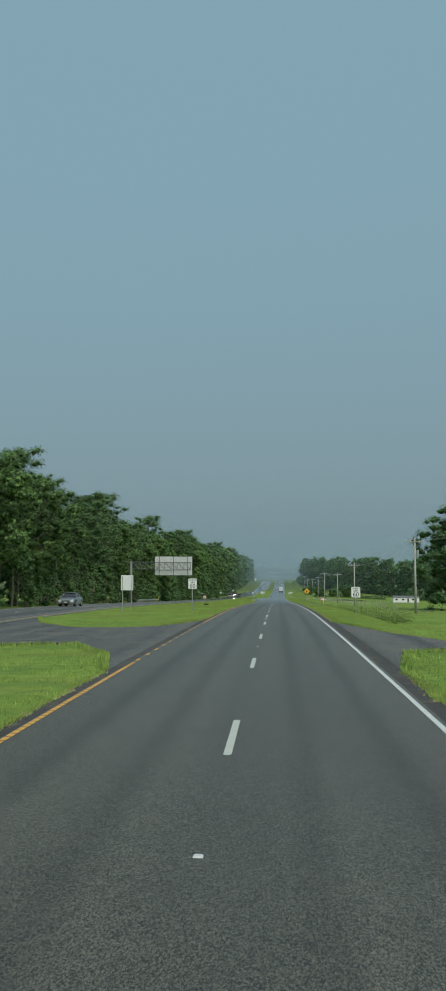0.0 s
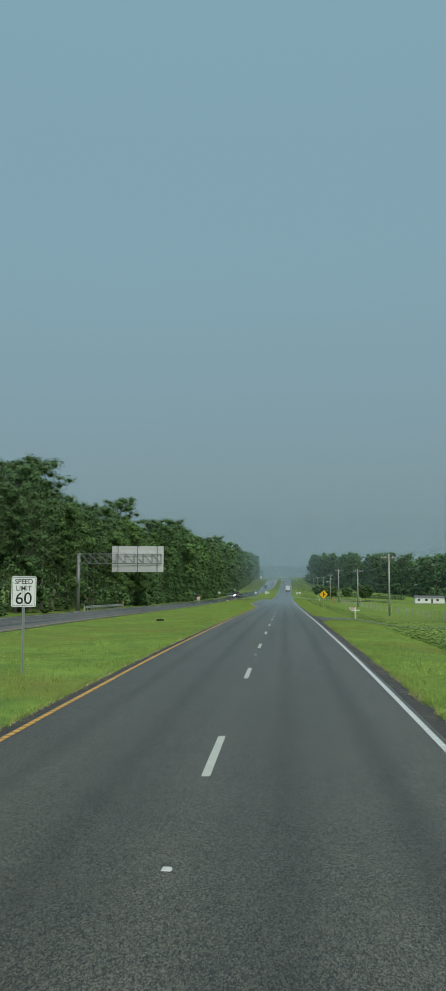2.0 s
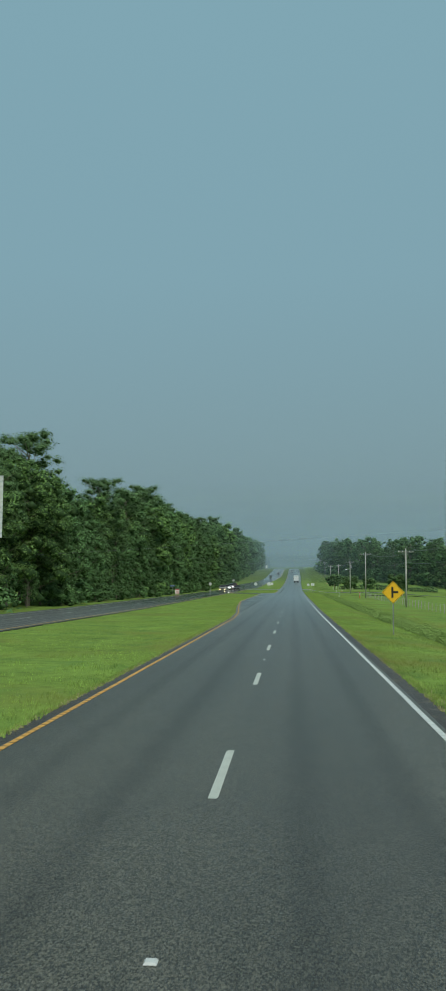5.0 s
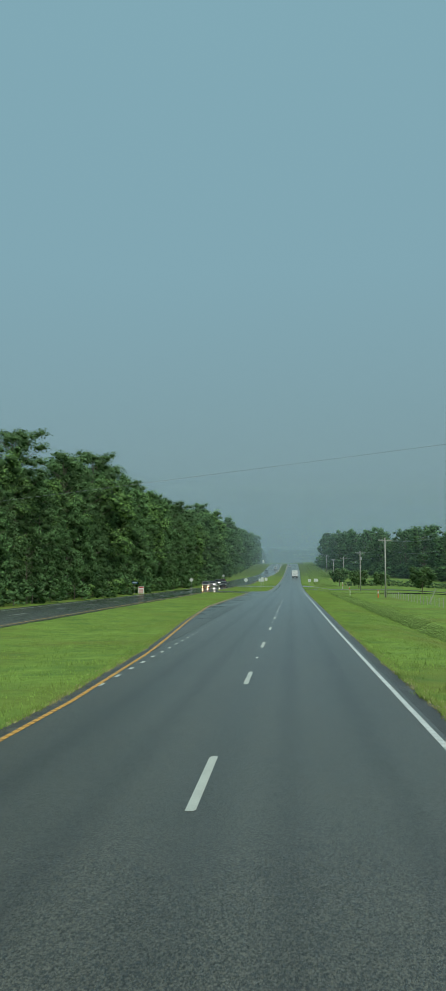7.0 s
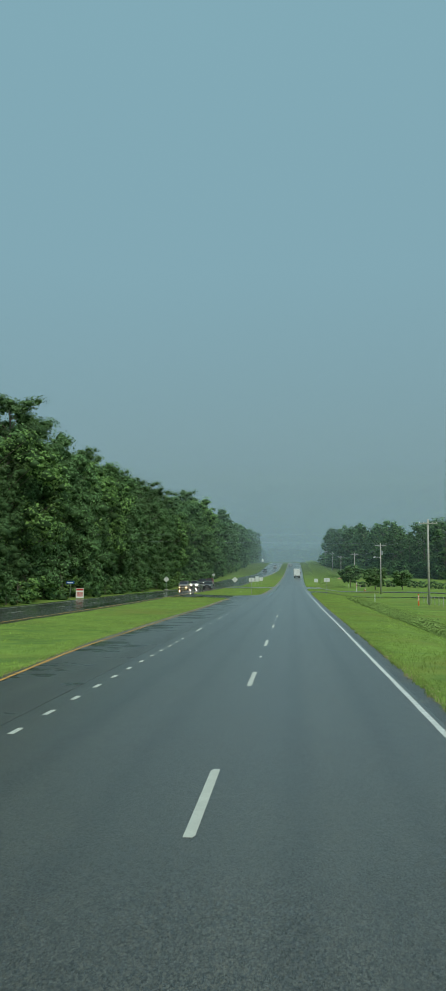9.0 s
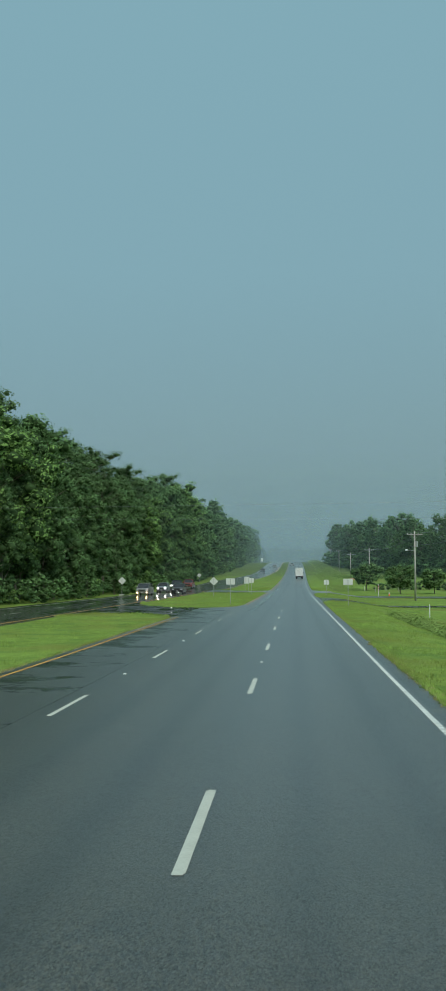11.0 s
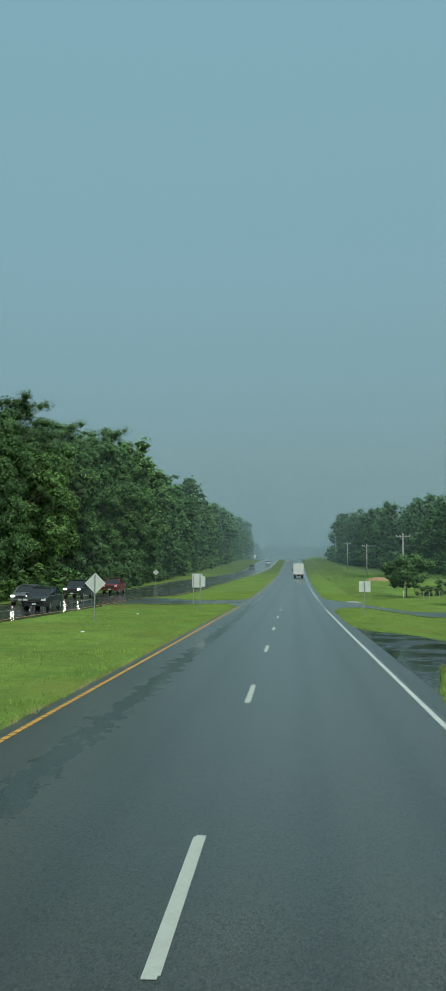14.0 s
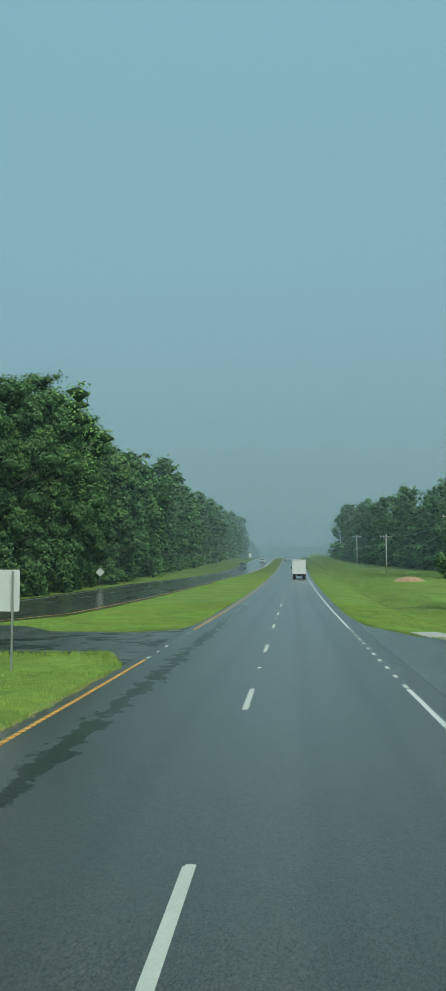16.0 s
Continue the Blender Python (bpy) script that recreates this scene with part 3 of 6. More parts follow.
road = slab("road", lambda y: (max(table(LEFT_EDGE, y) + 0.3, table(SEAM, y) if 192 < y < 357 else -3.75), 3.82), -40, 1000, 4, 0.0, "grey rolled asphalt carriageway, wetter towards the hill", M_ROAD)
slab("turn_lane", lambda y: (table(LEFT_EDGE, y) + (0.0 if 331 < y < 351 else 0.3), max(table(LEFT_EDGE, y) + 0.31, table(SEAM, y) - 0.012)), 192, 357, 0.75, 0.0, "wet dark asphalt turn lane with standing water", M_TURN)
slab("shoulder_1", lambda y: (3.82, 4.32), -40, 1000, 4, -0.004, "dark narrow asphalt shoulder beside the grass verge", M_SHOULDER)
for k, (a, b) in enumerate(((-40, 331), (351, 1000))):
    slab("shoulder_%d" % (k + 2), lambda y: (table(LEFT_EDGE, y), table(LEFT_EDGE, y) + 0.3), a, b, 1, -0.004, "dark narrow asphalt shoulder beside the grass median", M_SHOULDER)
road_far = slab("road_opposite", lambda y: (opp_far(y), opp_near(y)), -40, 1000, 4, OPP_DZ, "dark wet asphalt carriageway beyond the grass median", M_OPP)


def cross_slab(name, x0, x1, lo, hi, label, lift=0.0, material=None):
    """Paving between two carriageways or at a drive, bounded by lo(x) and hi(x)."""
    g = Geo()
    cols, rows = 26, 14
    for i in range(cols + 1):
        x = x0 + (x1 - x0) * ((i / cols) ** 2.2 if x1 > 0 else i / cols)
        a, b = table(lo, x), table(hi, x)
        for j in range(rows + 1):
            y = a + (b - a) * j / rows
            z = road_z(y) + lift
            if x > 4:
                u = smoothstep(4.4, 7.5, x)
                z = z * (1 - u) + (ground_z(x + road_x(y), y) + 0.10) * u
            g.v.append((x + road_x(y), y, z))
    n = rows + 1
    for i in range(cols):
        for j in range(rows):
            a = i * n + j
            g.f.append((a, a + n, a + n + 1, a + 1))
    # skirts
    ring = [i * n for i in range(cols + 1)], [i * n + rows for i in range(cols + 1)]
    for side in ring:
        s = len(g.v)
        for i in side:
            x, y, z = g.v[i]
            g.v.append((x, y, z - 0.4))
        for k in range(cols):
            g.f.append((side[k], side[k + 1], s + k + 1, s + k))
    return tagged(part(name, g, material or M_APRON), label, "road", kind="structure")


cross_slab("median_crossover_1", OPP_NEAR + 0.004, -4.054, ((-15.3, 26), (-13, 31), (-9, 33.4), (-7.2, 33.6), (-5, 28.8), (-4.05, 24)),
           ((-15.3, 56), (-13.3, 49.4), (-10.3, 44.9), (-8, 44.6), (-5.9, 46.5), (-4.5, 51), (-4.05, 54)), "dark asphalt crossover through the grass median")
cross_slab("median_crossover_2", OPP_NEAR + 0.004, -7.304, ((-15.3, 330), (-14, 336.5), (-11, 338), (-9.4, 336), (-7.9, 333.5), (-7.3, 330)),
           ((-15.3, 364), (-14.6, 358.5), (-13, 354), (-10.2, 350), (-8, 349.6), (-7.3, 349.5)), "wet dark asphalt crossover through the grass median", 0.0, M_PUDDLE)
cross_slab("median_crossover_3", OPP_NEAR + 0.004, -4.054, ((-15.3, 420), (-13, 425), (-9, 426.8), (-5.2, 426.3), (-4.05, 423)),
           ((-15.3, 441), (-12, 439.3), (-10, 436), (-6, 436), (-4.5, 438), (-4.05, 441)), "patched asphalt crossover through the grass median", 0.0, M_PATCHED)
cross_slab("driveway_1", 4.324, 22, ((4.3, 25), (5.2, 30.5), (7.5, 33.5), (22, 35)), ((4.3, 52), (5.1, 48), (6.3, 41.5), (8.5, 39.8), (22, 40)), "patched asphalt driveway off the road", 0.0)
cross_slab("driveway_2", 4.324, 24, ((4.3, 119), (5.2, 124), (8, 126.5), (24, 128)), ((4.3, 138), (5.2, 132.5), (6.6, 131), (24, 131.5)), "grey asphalt driveway crossing the ditch", 0.0)
cross_slab("driveway_3", 4.324, 40, ((4.3, 368), (5.3, 374), (8, 376), (40, 378)), ((4.3, 394), (5.2, 390.5), (8, 386), (12, 383), (40, 383)), "wet dark asphalt driveway off the road", 0.0, M_PUDDLE)
cross_slab("side_road", 4.324, 70, ((4.3, 416), (5, 419.5), (8, 423.5), (70, 425)), ((4.3, 452), (4.6, 442), (6.1, 434.5), (8, 432.5), (70, 432)), "pale side road meeting the carriageway", 0.0)


# ---- road markings ----
def stripe(name, x, y0, y1, width, material, parent, label="", dz=0.006, xfun=None):
    g = Geo()
    n = max(1, round((y1 - y0) / 4))
    for y in spread(y0, y1, n):
        xc = (xfun(y) if xfun else x) + road_x(y)
        z = road_z(y) + dz
        for dx in (-width / 2, width / 2):
            g.v.append((xc + dx, y, z))
    for j in range(n):
        a = 2 * j
        g.f.append((a, a + 1, a + 3, a + 2))
    ob = part(name, g, material, parent, label)
    return ob


DASH0 = 12.53
for k in range(-3, 78):
    y = DASH0 + 12.192 * k
    stripe("lane_dash", 0.0, y, y + 3.05, 0.108, M_WHITE, road)
    stripe("old_dash", 0.02, y + 0.06, y + 3.11, 0.100, M_WHITE, road, dz=0.003)
    stripe("lane_dash", opp_far(y) + 4.6, y + 4, y + 7.05, 0.125, M_WHITE, road_far, dz=OPP_DZ + 0.006)
YEL = ((192, -3.66), (205, -4.1), (229, -5.6), (254, -6.85), (331, -6.85))
RIB_Y, RIB_W = "ribbed orange-yellow edge line", "ribbed white edge line"
for a, b in ((-40, 26.0), (50.6, 192.0), (357.2, 424.4), (437.5, 1000.0)):
    stripe("yellow_edge_line", -3.66, a, b, 0.115, M_YELLOW_RIB, road, RIB_Y)
stripe("yellow_edge_line", 0, 192.0, 331.0, 0.115, M_YELLOW_RIB, road, RIB_Y, xfun=lambda y: table(YEL, y))
for a, b in ((-40, 418.2), (439.0, 1000.0)):
    stripe("white_edge_line", 3.66, a, b, 0.12, M_WHITE_RIB, road, RIB_W)
stripe("yellow_edge_line", 0, -40, 1000, 0.12, M_YELLOW, road_far, dz=OPP_DZ + 0.006, xfun=lambda y: opp_near(y) - 0.5)
stripe("white_edge_line", 0, -40, 1000, 0.12, M_WHITE, road_far, dz=OPP_DZ + 0.006, xfun=lambda y: opp_far(y) + 1.1)
for y0, n, x, mat, name in ((26.8, 12, -3.67, M_YELLOW, "yellow_dot"), (195.0, 33, -3.67, M_WHITE, "turn_lane_dot"), (331.4, 13, -3.67, M_WHITE, "crossing_dot"),
                            (425.0, 6, -3.67, M_WHITE, "crossing_dot"), (418.7, 10, 3.66, M_WHITE, "crossing_dot")):
    for k in range(n):
        stripe(name, x, y0 + 2.03 * k - 0.3, y0 + 2.03 * k + 0.31, 0.115, mat, road)
for k in range(6):
    stripe("turn_lane_dash", -3.67, 264.9 + 12.192 * k, 267.95 + 12.192 * k, 0.11, M_WHITE, road)


def marker(x, y, z0=0.0, parent=None):
    """Raised pavement reflector: a bevelled ceramic block."""
    g = Geo().box((0, 0, 0.009), (0.10, 0.09, 0.016), 0, 0.72)
    ob = part("pavement_marker", g, M_MARKER)
    ob.matrix_basis = pose(x + road_x(y), y, road_z(y) + z0 + 0.002)
    return tagged(ob, "small white raised reflector set in the asphalt", "road marker", "pavement markers")


for k in (*range(-1, 15), *range(17, 40)):
    y = 7.95 + 24.384 * k + {2: 0.8, 3: 0.75, 4: 0.3}.get(k, 0.0)
    marker(0.0, y)
    marker(opp_far(y) + 4.6, y + 8, OPP_DZ)
for y in (272.3, 284.5, 296.7, 309.3, 321.0):
    marker(-3.67, y)

# ---- trees ----
OCTA = ((0, 0, 1), (1, 0, 0.1), (0.1, 1, -0.1), (-1, 0.1, 0), (0, -1, 0.1), (0, 0, -1))
OCTA_F = ((0, 1, 2), (0, 2, 3), (0, 3, 4), (0, 4, 1), (5, 2, 1), (5, 3, 2), (5, 4, 3), (5, 1, 4))


def crown_points(rng, kind):
    """Leaf clumps of one crown, for a tree 1 unit high: place, radius, and the heart of the lobe or limb it grows from."""
    out = []
    if kind in ("pine", "low_pine"):
        low = 0.46 if kind == "pine" else 0.2
        count = 44 if kind == "pine" else 50
        for k in range(count):
            z = low + (0.95 - low) * (k + rng.random()) / count
            prof = max(0.06, 1 - ((z - 0.5 * low - 0.44) / (0.62 - 0.5 * low)) ** 2) ** 0.5
            reach = (0.2 if kind == "pine" else 0.21) * prof * (0.45 + 0.55 * rng.random())
            a = k * 2.39996 + rng.random() * 0.8
            for u in (0.5, 0.78, 1.0):
                if u < 0.6 and rng.random() < 0.45:
                    continue
                x, y = reach * u * math.cos(a) + rng.gauss(0, 0.01), reach * u * math.sin(a) + rng.gauss(0, 0.01)
                out.append((x, y, z + 0.03 * u + rng.gauss(0, 0.008), 0.022 + 0.02 * rng.random(), 0, 0, z - 0.07))
        out += [(0.03 * math.cos(k * 1.3), 0.03 * math.sin(k * 1.3), 0.955 - 0.008 * k, 0.042, 0, 0, 0.88) for k in range(5)]
        return out
    low, mid, half, wide, lobes, subs, rl0, rl1, r0, r1 = {
        "wall": (0.08, 0.45, 0.56, 0.24, 17, 7, 0.09, 0.075, 0.036, 0.034),
        "oak": (0.24, 0.58, 0.44, 0.29, 14, 8, 0.10, 0.085, 0.038, 0.036),
        "small": (0.34, 0.64, 0.36, 0.40, 13, 10, 0.13, 0.09, 0.07, 0.05),
        "bush": (0.10, 0.40, 0.60, 0.55, 6, 5, 0.2, 0.12, 0.10, 0.08)}[kind]
    for k in range(lobes):
        z = low + (0.9 - low) * (k + rng.random()) / lobes
        prof = max(0.04, 1 - ((z - mid) / half) ** 2) ** (0.95 if z > mid and kind in ("wall", "oak") else 0.5)
        rl = (rl0 + rl1 * rng.random()) * (0.75 + 0.25 * prof)
        r = max(0.0, wide * prof * (0.75 + 0.5 * rng.random()) - rl * 0.6)
        a = k * 2.39996 + rng.random() * 0.7
        lx, ly = r * math.cos(a), r * math.sin(a)
        for _ in range(subs):
            d = Vector((rng.gauss(0, 1) + 0.8 * math.cos(a), rng.gauss(0, 1) + 0.8 * math.sin(a), rng.gauss(0.35, 0.9))).normalized() * rl * (0.65 + 0.45 * rng.random())
            out.append((lx + d.x, ly + d.y, min(0.985, z + d.z), r0 + r1 * rng.random(), lx, ly, z))
    return out


def make_tree(seed, kind, height, leaves, leaf_size, leaf_mat):
    """A tapered trunk with limbs to its clumps and a crown of small leaves. Returns its meshes."""
    rng = random.Random(seed)
    clumps = crown_points(rng, kind)
    pine = "pine" in kind
    trunk = Geo()
    fat = {"pine": 0.0105, "low_pine": 0.0105, "wall": 0.011, "oak": 0.013, "small": 0.018, "bush": 0.02}[kind]
    bx, by, pz, pr = 0.0, 0.0, -0.02, fat * 1.15
    top = 0.95 if pine else 0.8
    spine = []
    for k in range(1, 8):
        z = top * k / 7
        nx_, ny_ = bx + 0.012 * (rng.random() - 0.5), by + 0.012 * (rng.random() - 0.5)
        r = fat * (1 - 0.85 * k / 7)
        trunk.tube((bx * height, by * height, pz * height), (nx_ * height, ny_ * height, z * height), pr * height, r * height, 7, False)
        bx, by, pz, pr = nx_, ny_, z, r
        spine.append((bx, by, z))
    for x, y, z, r, hx, hy, hz in clumps[::4]:
        s = max((p for p in spine if p[2] < z - 0.02), key=lambda p: p[2], default=(0, 0, z * 0.6))
        z0 = max(s[2] * 0.8, z - 0.06 - 0.4 * math.hypot(x, y))
        trunk.tube((s[0] * height, s[1] * height, z0 * height), (x * height, y * height, z * height), 0.003 * height, 0.001 * height, 4, False)
    # blobs that fill the clumps; their dark colour imitates shade between leaves
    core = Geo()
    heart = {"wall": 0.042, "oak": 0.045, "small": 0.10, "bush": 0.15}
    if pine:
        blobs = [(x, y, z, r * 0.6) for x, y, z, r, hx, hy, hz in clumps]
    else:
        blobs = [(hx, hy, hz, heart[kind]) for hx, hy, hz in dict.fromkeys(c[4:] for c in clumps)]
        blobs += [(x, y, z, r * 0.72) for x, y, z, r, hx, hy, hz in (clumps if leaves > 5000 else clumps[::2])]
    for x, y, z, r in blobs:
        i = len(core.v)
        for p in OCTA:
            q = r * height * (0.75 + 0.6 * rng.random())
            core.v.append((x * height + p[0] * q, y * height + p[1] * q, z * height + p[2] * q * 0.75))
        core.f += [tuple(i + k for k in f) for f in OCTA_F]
    # leaves, all at once
    ra = np.random.default_rng(seed)
    c = np.array(clumps)
    per = np.maximum(2, leaves * c[:, 3] ** 2 / (c[:, 3] ** 2).sum()).astype(int)
    c = np.repeat(c, per, axis=0)
    n = len(c)
    unit = lambda v: v / np.linalg.norm(v, axis=1)[:, None]
    d = unit(ra.normal(0, 1, (n, 3)) + np.array((0, 0, 0.5)))
    q = c[:, 3:4] * height * (0.55 + (0.95 if pine else 0.6) * ra.random((n, 1)))
    flat = 0.62 if pine else 0.85
    pos = c[:, :3] * height + d * q * np.array((1, 1, flat))
    nrm = unit(d + ra.normal(0, 0.5, (n, 3)) + np.array((0, 0, 0.5)))
    lobe = unit(c[:, :3] - c[:, 4:7] + 1e-5)
    soft = unit(d * 1.15 + lobe * 0.6 + nrm * 0.25 + np.array((0, 0, 0.1)))
    t = unit(np.cross(nrm, ra.normal(0, 1, (n, 3))))
    b = np.cross(nrm, t)
    s = leaf_size * (0.6 + 0.8 * ra.random((n, 1)))
    k0, k1, k2 = (0.8, 0.2, 0.5) if pine else (0.75, 0.3, 0.75)
    crown = Geo()
    crown.v = np.stack((pos - t * s * k0 - b * s * k1, pos + t * s * k0 - b * s * k1, pos + b * s * k2), axis=1).reshape(-1, 3).tolist()
    crown.f = [(3 * i, 3 * i + 1, 3 * i + 2) for i in range(n)]
    return trunk.mesh("trunk", True), core.mesh("inner_crown", True), crown.mesh("crown", normals=np.repeat(soft, 3, axis=0).tolist()), leaf_mat


def plant(meshes, name, m, label, group, cat="tree"):
    trunk, core, crown, mat = meshes
    ob = thing(name, m, label, cat, group)
    part("trunk", trunk, M_BARK, ob)
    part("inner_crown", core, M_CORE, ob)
    part("crown", crown, mat, ob)
    return ob


rng = random.Random(7)
PINE, OAK, GUM = "tall loblolly pine with bare lower trunk at the wood's edge", "dense dark green broadleaf tree in the roadside wood", "lighter green sweetgum tree in the roadside wood"
KINDS = [("pine_tree", make_tree(11, "pine", 22, 9500, 0.18, M_PINE), PINE),
         ("pine_tree", make_tree(12, "low_pine", 22, 10000, 0.18, M_PINE), "tall loblolly pine with green limbs low on its trunk"),
         ("oak_tree", make_tree(13, "wall", 20, 9500, 0.19, M_OAK), OAK),
         ("oak_tree", make_tree(14, "wall", 20, 9500, 0.19, M_OAK), OAK),
         ("sweetgum_tree", make_tree(15, "oak", 19, 9000, 0.185, M_BRIGHT), GUM),
         ("pine_tree", make_tree(16, "low_pine", 22, 1900, 0.42, M_PINE), PINE),
         ("oak_tree", make_tree(17, "wall", 20, 2100, 0.42, M_OAK), OAK),
         ("oak_tree", make_tree(18, "oak", 20, 2100, 0.42, M_OAK), OAK)]
BUSH = [make_tree(21, "bush", 3.2, 800, 0.16, M_OAK), make_tree(22, "bush", 3.2, 800, 0.16, M_BRIGHT)]
YOUNG = make_tree(23, "oak", 8, 1300, 0.16, M_OAK)


def place(i, x, y, s, group, wide=1.0):
    name, meshes, label = KINDS[i]
    ob = plant(meshes, name, pose(x, y, ground_z(x, y) - 0.1, 0, 0, rng.random() * 360), label, group)
    ob.scale = (s * wide * rng.uniform(0.9, 1.1), s * wide * rng.uniform(0.9, 1.1), s)
    return ob


# height of the left wood along the road
WOOD_H = ((60, 20), (100, 21), (150, 20.5), (172, 22.5), (195, 20.5), (206, 18.5), (221, 21), (240, 24), (268, 20.5), (288, 23), (296, 14.5),
          (303, 19), (312, 24), (334, 27), (370, 26.5), (405, 29), (428, 27), (455, 27.5), (475, 29), (503, 34), (526, 33), (560, 30), (613, 31.5), (650, 28), (700, 26), (960, 28))


def wood(x0, x1, y0, y1, step, kinds, group, over, wide=1.0):
    y = y0
    while y < y1:
        x = rng.uniform(x0, x1) + (opp_far(y) - OPP_FAR) * 0.1 + road_x(y)
        i = rng.choice(kinds)
        h = table(WOOD_H, y) * rng.uniform(*over)
        place(i, x, y + rng.uniform(-0.3, 0.3) * step, h / (22 if "pine" in KINDS[i][0] else 20), group, wide)
        y += step * rng.uniform(0.8, 1.2)


wood(-33.5, -35.5, 84, 235, 6.4, (0, 0, 0, 1, 4), "roadside wood", (0.68, 0.98))
wood(-33.5, -35.5, 235, 560, 5.6, (2, 3, 2, 4, 1), "roadside wood", (0.55, 0.9), 0.95)
wood(-36.5, -39, 84, 560, 7.2, (0, 1, 0, 1, 2, 4), "roadside wood", (0.76, 1.0), 1.08)
wood(-41, -48, 60, 560, 9.0, (5, 6, 5), "roadside wood", (0.7, 0.92), 1.1)
wood(-33, -37, 560, 965, 7, (6, 6, 5), "roadside wood", (0.7, 0.97), 1.05)
wood(-39, -45, 560, 965, 9, (5, 6, 5), "roadside wood", (0.8, 1.03), 1.1)
# pines that stand out of the wood
for x, y, h in ((-36.5, 117, 22.5), (-36, 172, 22.8), (-36, 240, 24.5), (-36, 285, 23.5), (-36, 309, 23.7), (-37, 334, 27.5), (-37, 341, 26)):
    place(0, x, y, h / 22, "roadside wood", 1.2)
# thin young trees at the wood's foot
y = 110.0
while y < 330:
    x = rng.uniform(-31.5, -33.5)
    ob = plant(YOUNG, "young_tree", pose(x, y, ground_z(x, y) - 0.1, 0, 0, rng.random() * 360), "thin young tree with a pale stem at the wood's edge", "young trees")
    k = rng.uniform(0.6, 1.1)
    ob.scale = (k * 0.8, k * 0.8, k)
    y += rng.uniform(5, 13)
# wood behind the field, along its edge
EDGE = ((25, 768), (28, 705), (37, 645), (46, 585), (60, 530), (85, 490), (120, 472), (200, 460))
for row in range(3):
    for (xa, ya), (xb, yb) in zip(EDGE, EDGE[1:]):
        n = max(2, int(math.hypot(xb - xa, yb - ya) / (8.5 + row)))
        for k in range(n):
            u = (k + rng.random() * 0.8) / n
            x, y = xa + (xb - xa) * u + 5 * row + rng.uniform(-1, 1), ya + (yb - ya) * u + 6 * row + rng.uniform(-2, 2)
            i = rng.choice((6, 6, 7, 6, 5) if row == 0 else (5, 6, 7, 6))
            place(i, x, y, rng.uniform(15.5, 24.5) / (22 if i == 5 else 20), "wood behind the field", rng.uniform(0.85, 1.1))
for (xa, ya), (xb, yb) in zip(EDGE, EDGE[1:]):
    n = max(2, int(math.hypot(xb - xa, yb - ya) / 5.0))
    for k in range(n):
        u = (k + rng.random() * 0.8) / n
        x, y = xa + (xb - xa) * u - 2, ya + (yb - ya) * u - 2
        ob = plant(BUSH[0], "wood_edge_shrub", pose(x, y, ground_z(x, y) - 0.2, 0, 0, rng.random() * 360), "tall leafy shrub along the edge of the far wood", "shrubs of the far wood", "shrub")
        s = rng.uniform(1.3, 2.3)
        ob.scale = (s * 1.3, s * 1.3, s)
for x, y, h, i in ((30.2, 143, 18, 3), (32, 151, 16, 2), (33.5, 146, 20, 1), (37, 156, 19, 3), (42, 150, 19, 2)):
    place(i, x, y, h / (22 if i < 2 else 20), "trees beside the field", 1.2)
# shrubs along the foot of the left wood
y = 24.0
while y < 900:
    x = rng.uniform(-30.6, -33.0) - (1.5 if 325 < y < 365 else 0) + (opp_far(y) - OPP_FAR) * 0.1 + road_x(y)
    ob = plant(BUSH[0] if y < 300 else rng.choice(BUSH), "roadside_shrub", pose(x, y, ground_z(x, y) - 0.1, 0, 0, rng.random() * 360), "low leafy shrub at the foot of the wood", "shrubs along the wood", "shrub")
    s = rng.uniform(0.5, 1.35)
    ob.scale = (s * 1.2, s * 1.2, s)
    y += rng.uniform(2.2, 5.5) if y > 235 else rng.uniform(9, 20)
# light young trees at the far end of the wood
for x, y, h in ((-28.5, 842, 15), (-30, 826, 12.5)):
    place(4, x, y, h / 19, "roadside wood", 1.5)
# small garden trees and hedge past the side road
SMALL = make_tree(31, "small", 5.2, 9000, 0.09, M_GARDEN)
for x, y, s, w in ((18.7, 478, 1.22, 1.4), (23.4, 452, 1.12, 1.3), (31, 456, 1.0, 1.1), (31.5, 372, 1.2, 1.2)):
    ob = plant(SMALL, "crape_myrtle", pose(x, y, ground_z(x, y) - 0.05, 0, 0, rng.random() * 360), "small rounded garden tree on the mown lawn", "garden trees")
    ob.scale = (w, w, s)
HEDGE = make_tree(32, "bush", 2.2, 1200, 0.11, M_GARDEN)
for k in range(26):
    x, y = 22 + 1.6 * k, 484 + 0.3 * k + rng.uniform(-0.5, 0.5)
    ob = plant(HEDGE, "hedge_shrub", pose(x, y, ground_z(x, y) - 0.05, 0, 0, rng.random() * 360), "dark green shrub in a garden hedge", "hedge", "shrub")
    ob.scale = (1.1, 1.1, rng.uniform(0.6, 1.15))

# ---- signs ----
def rounded(w, h, r, z0=0.0, n=3):
    """Outline of a rounded rectangle in x, z."""
    pts = []
    for cx, cz, a0 in ((w / 2 - r, z0 + r, -90), (w / 2 - r, z0 + h - r, 0), (-w / 2 + r, z0 + h - r, 90), (-w / 2 + r, z0 + r, 180)):
        for k in range(n + 1):
            a = radians(a0 + 90 * k / n)
            pts.append((cx + r * math.cos(a), cz + r * math.sin(a)))
    return pts


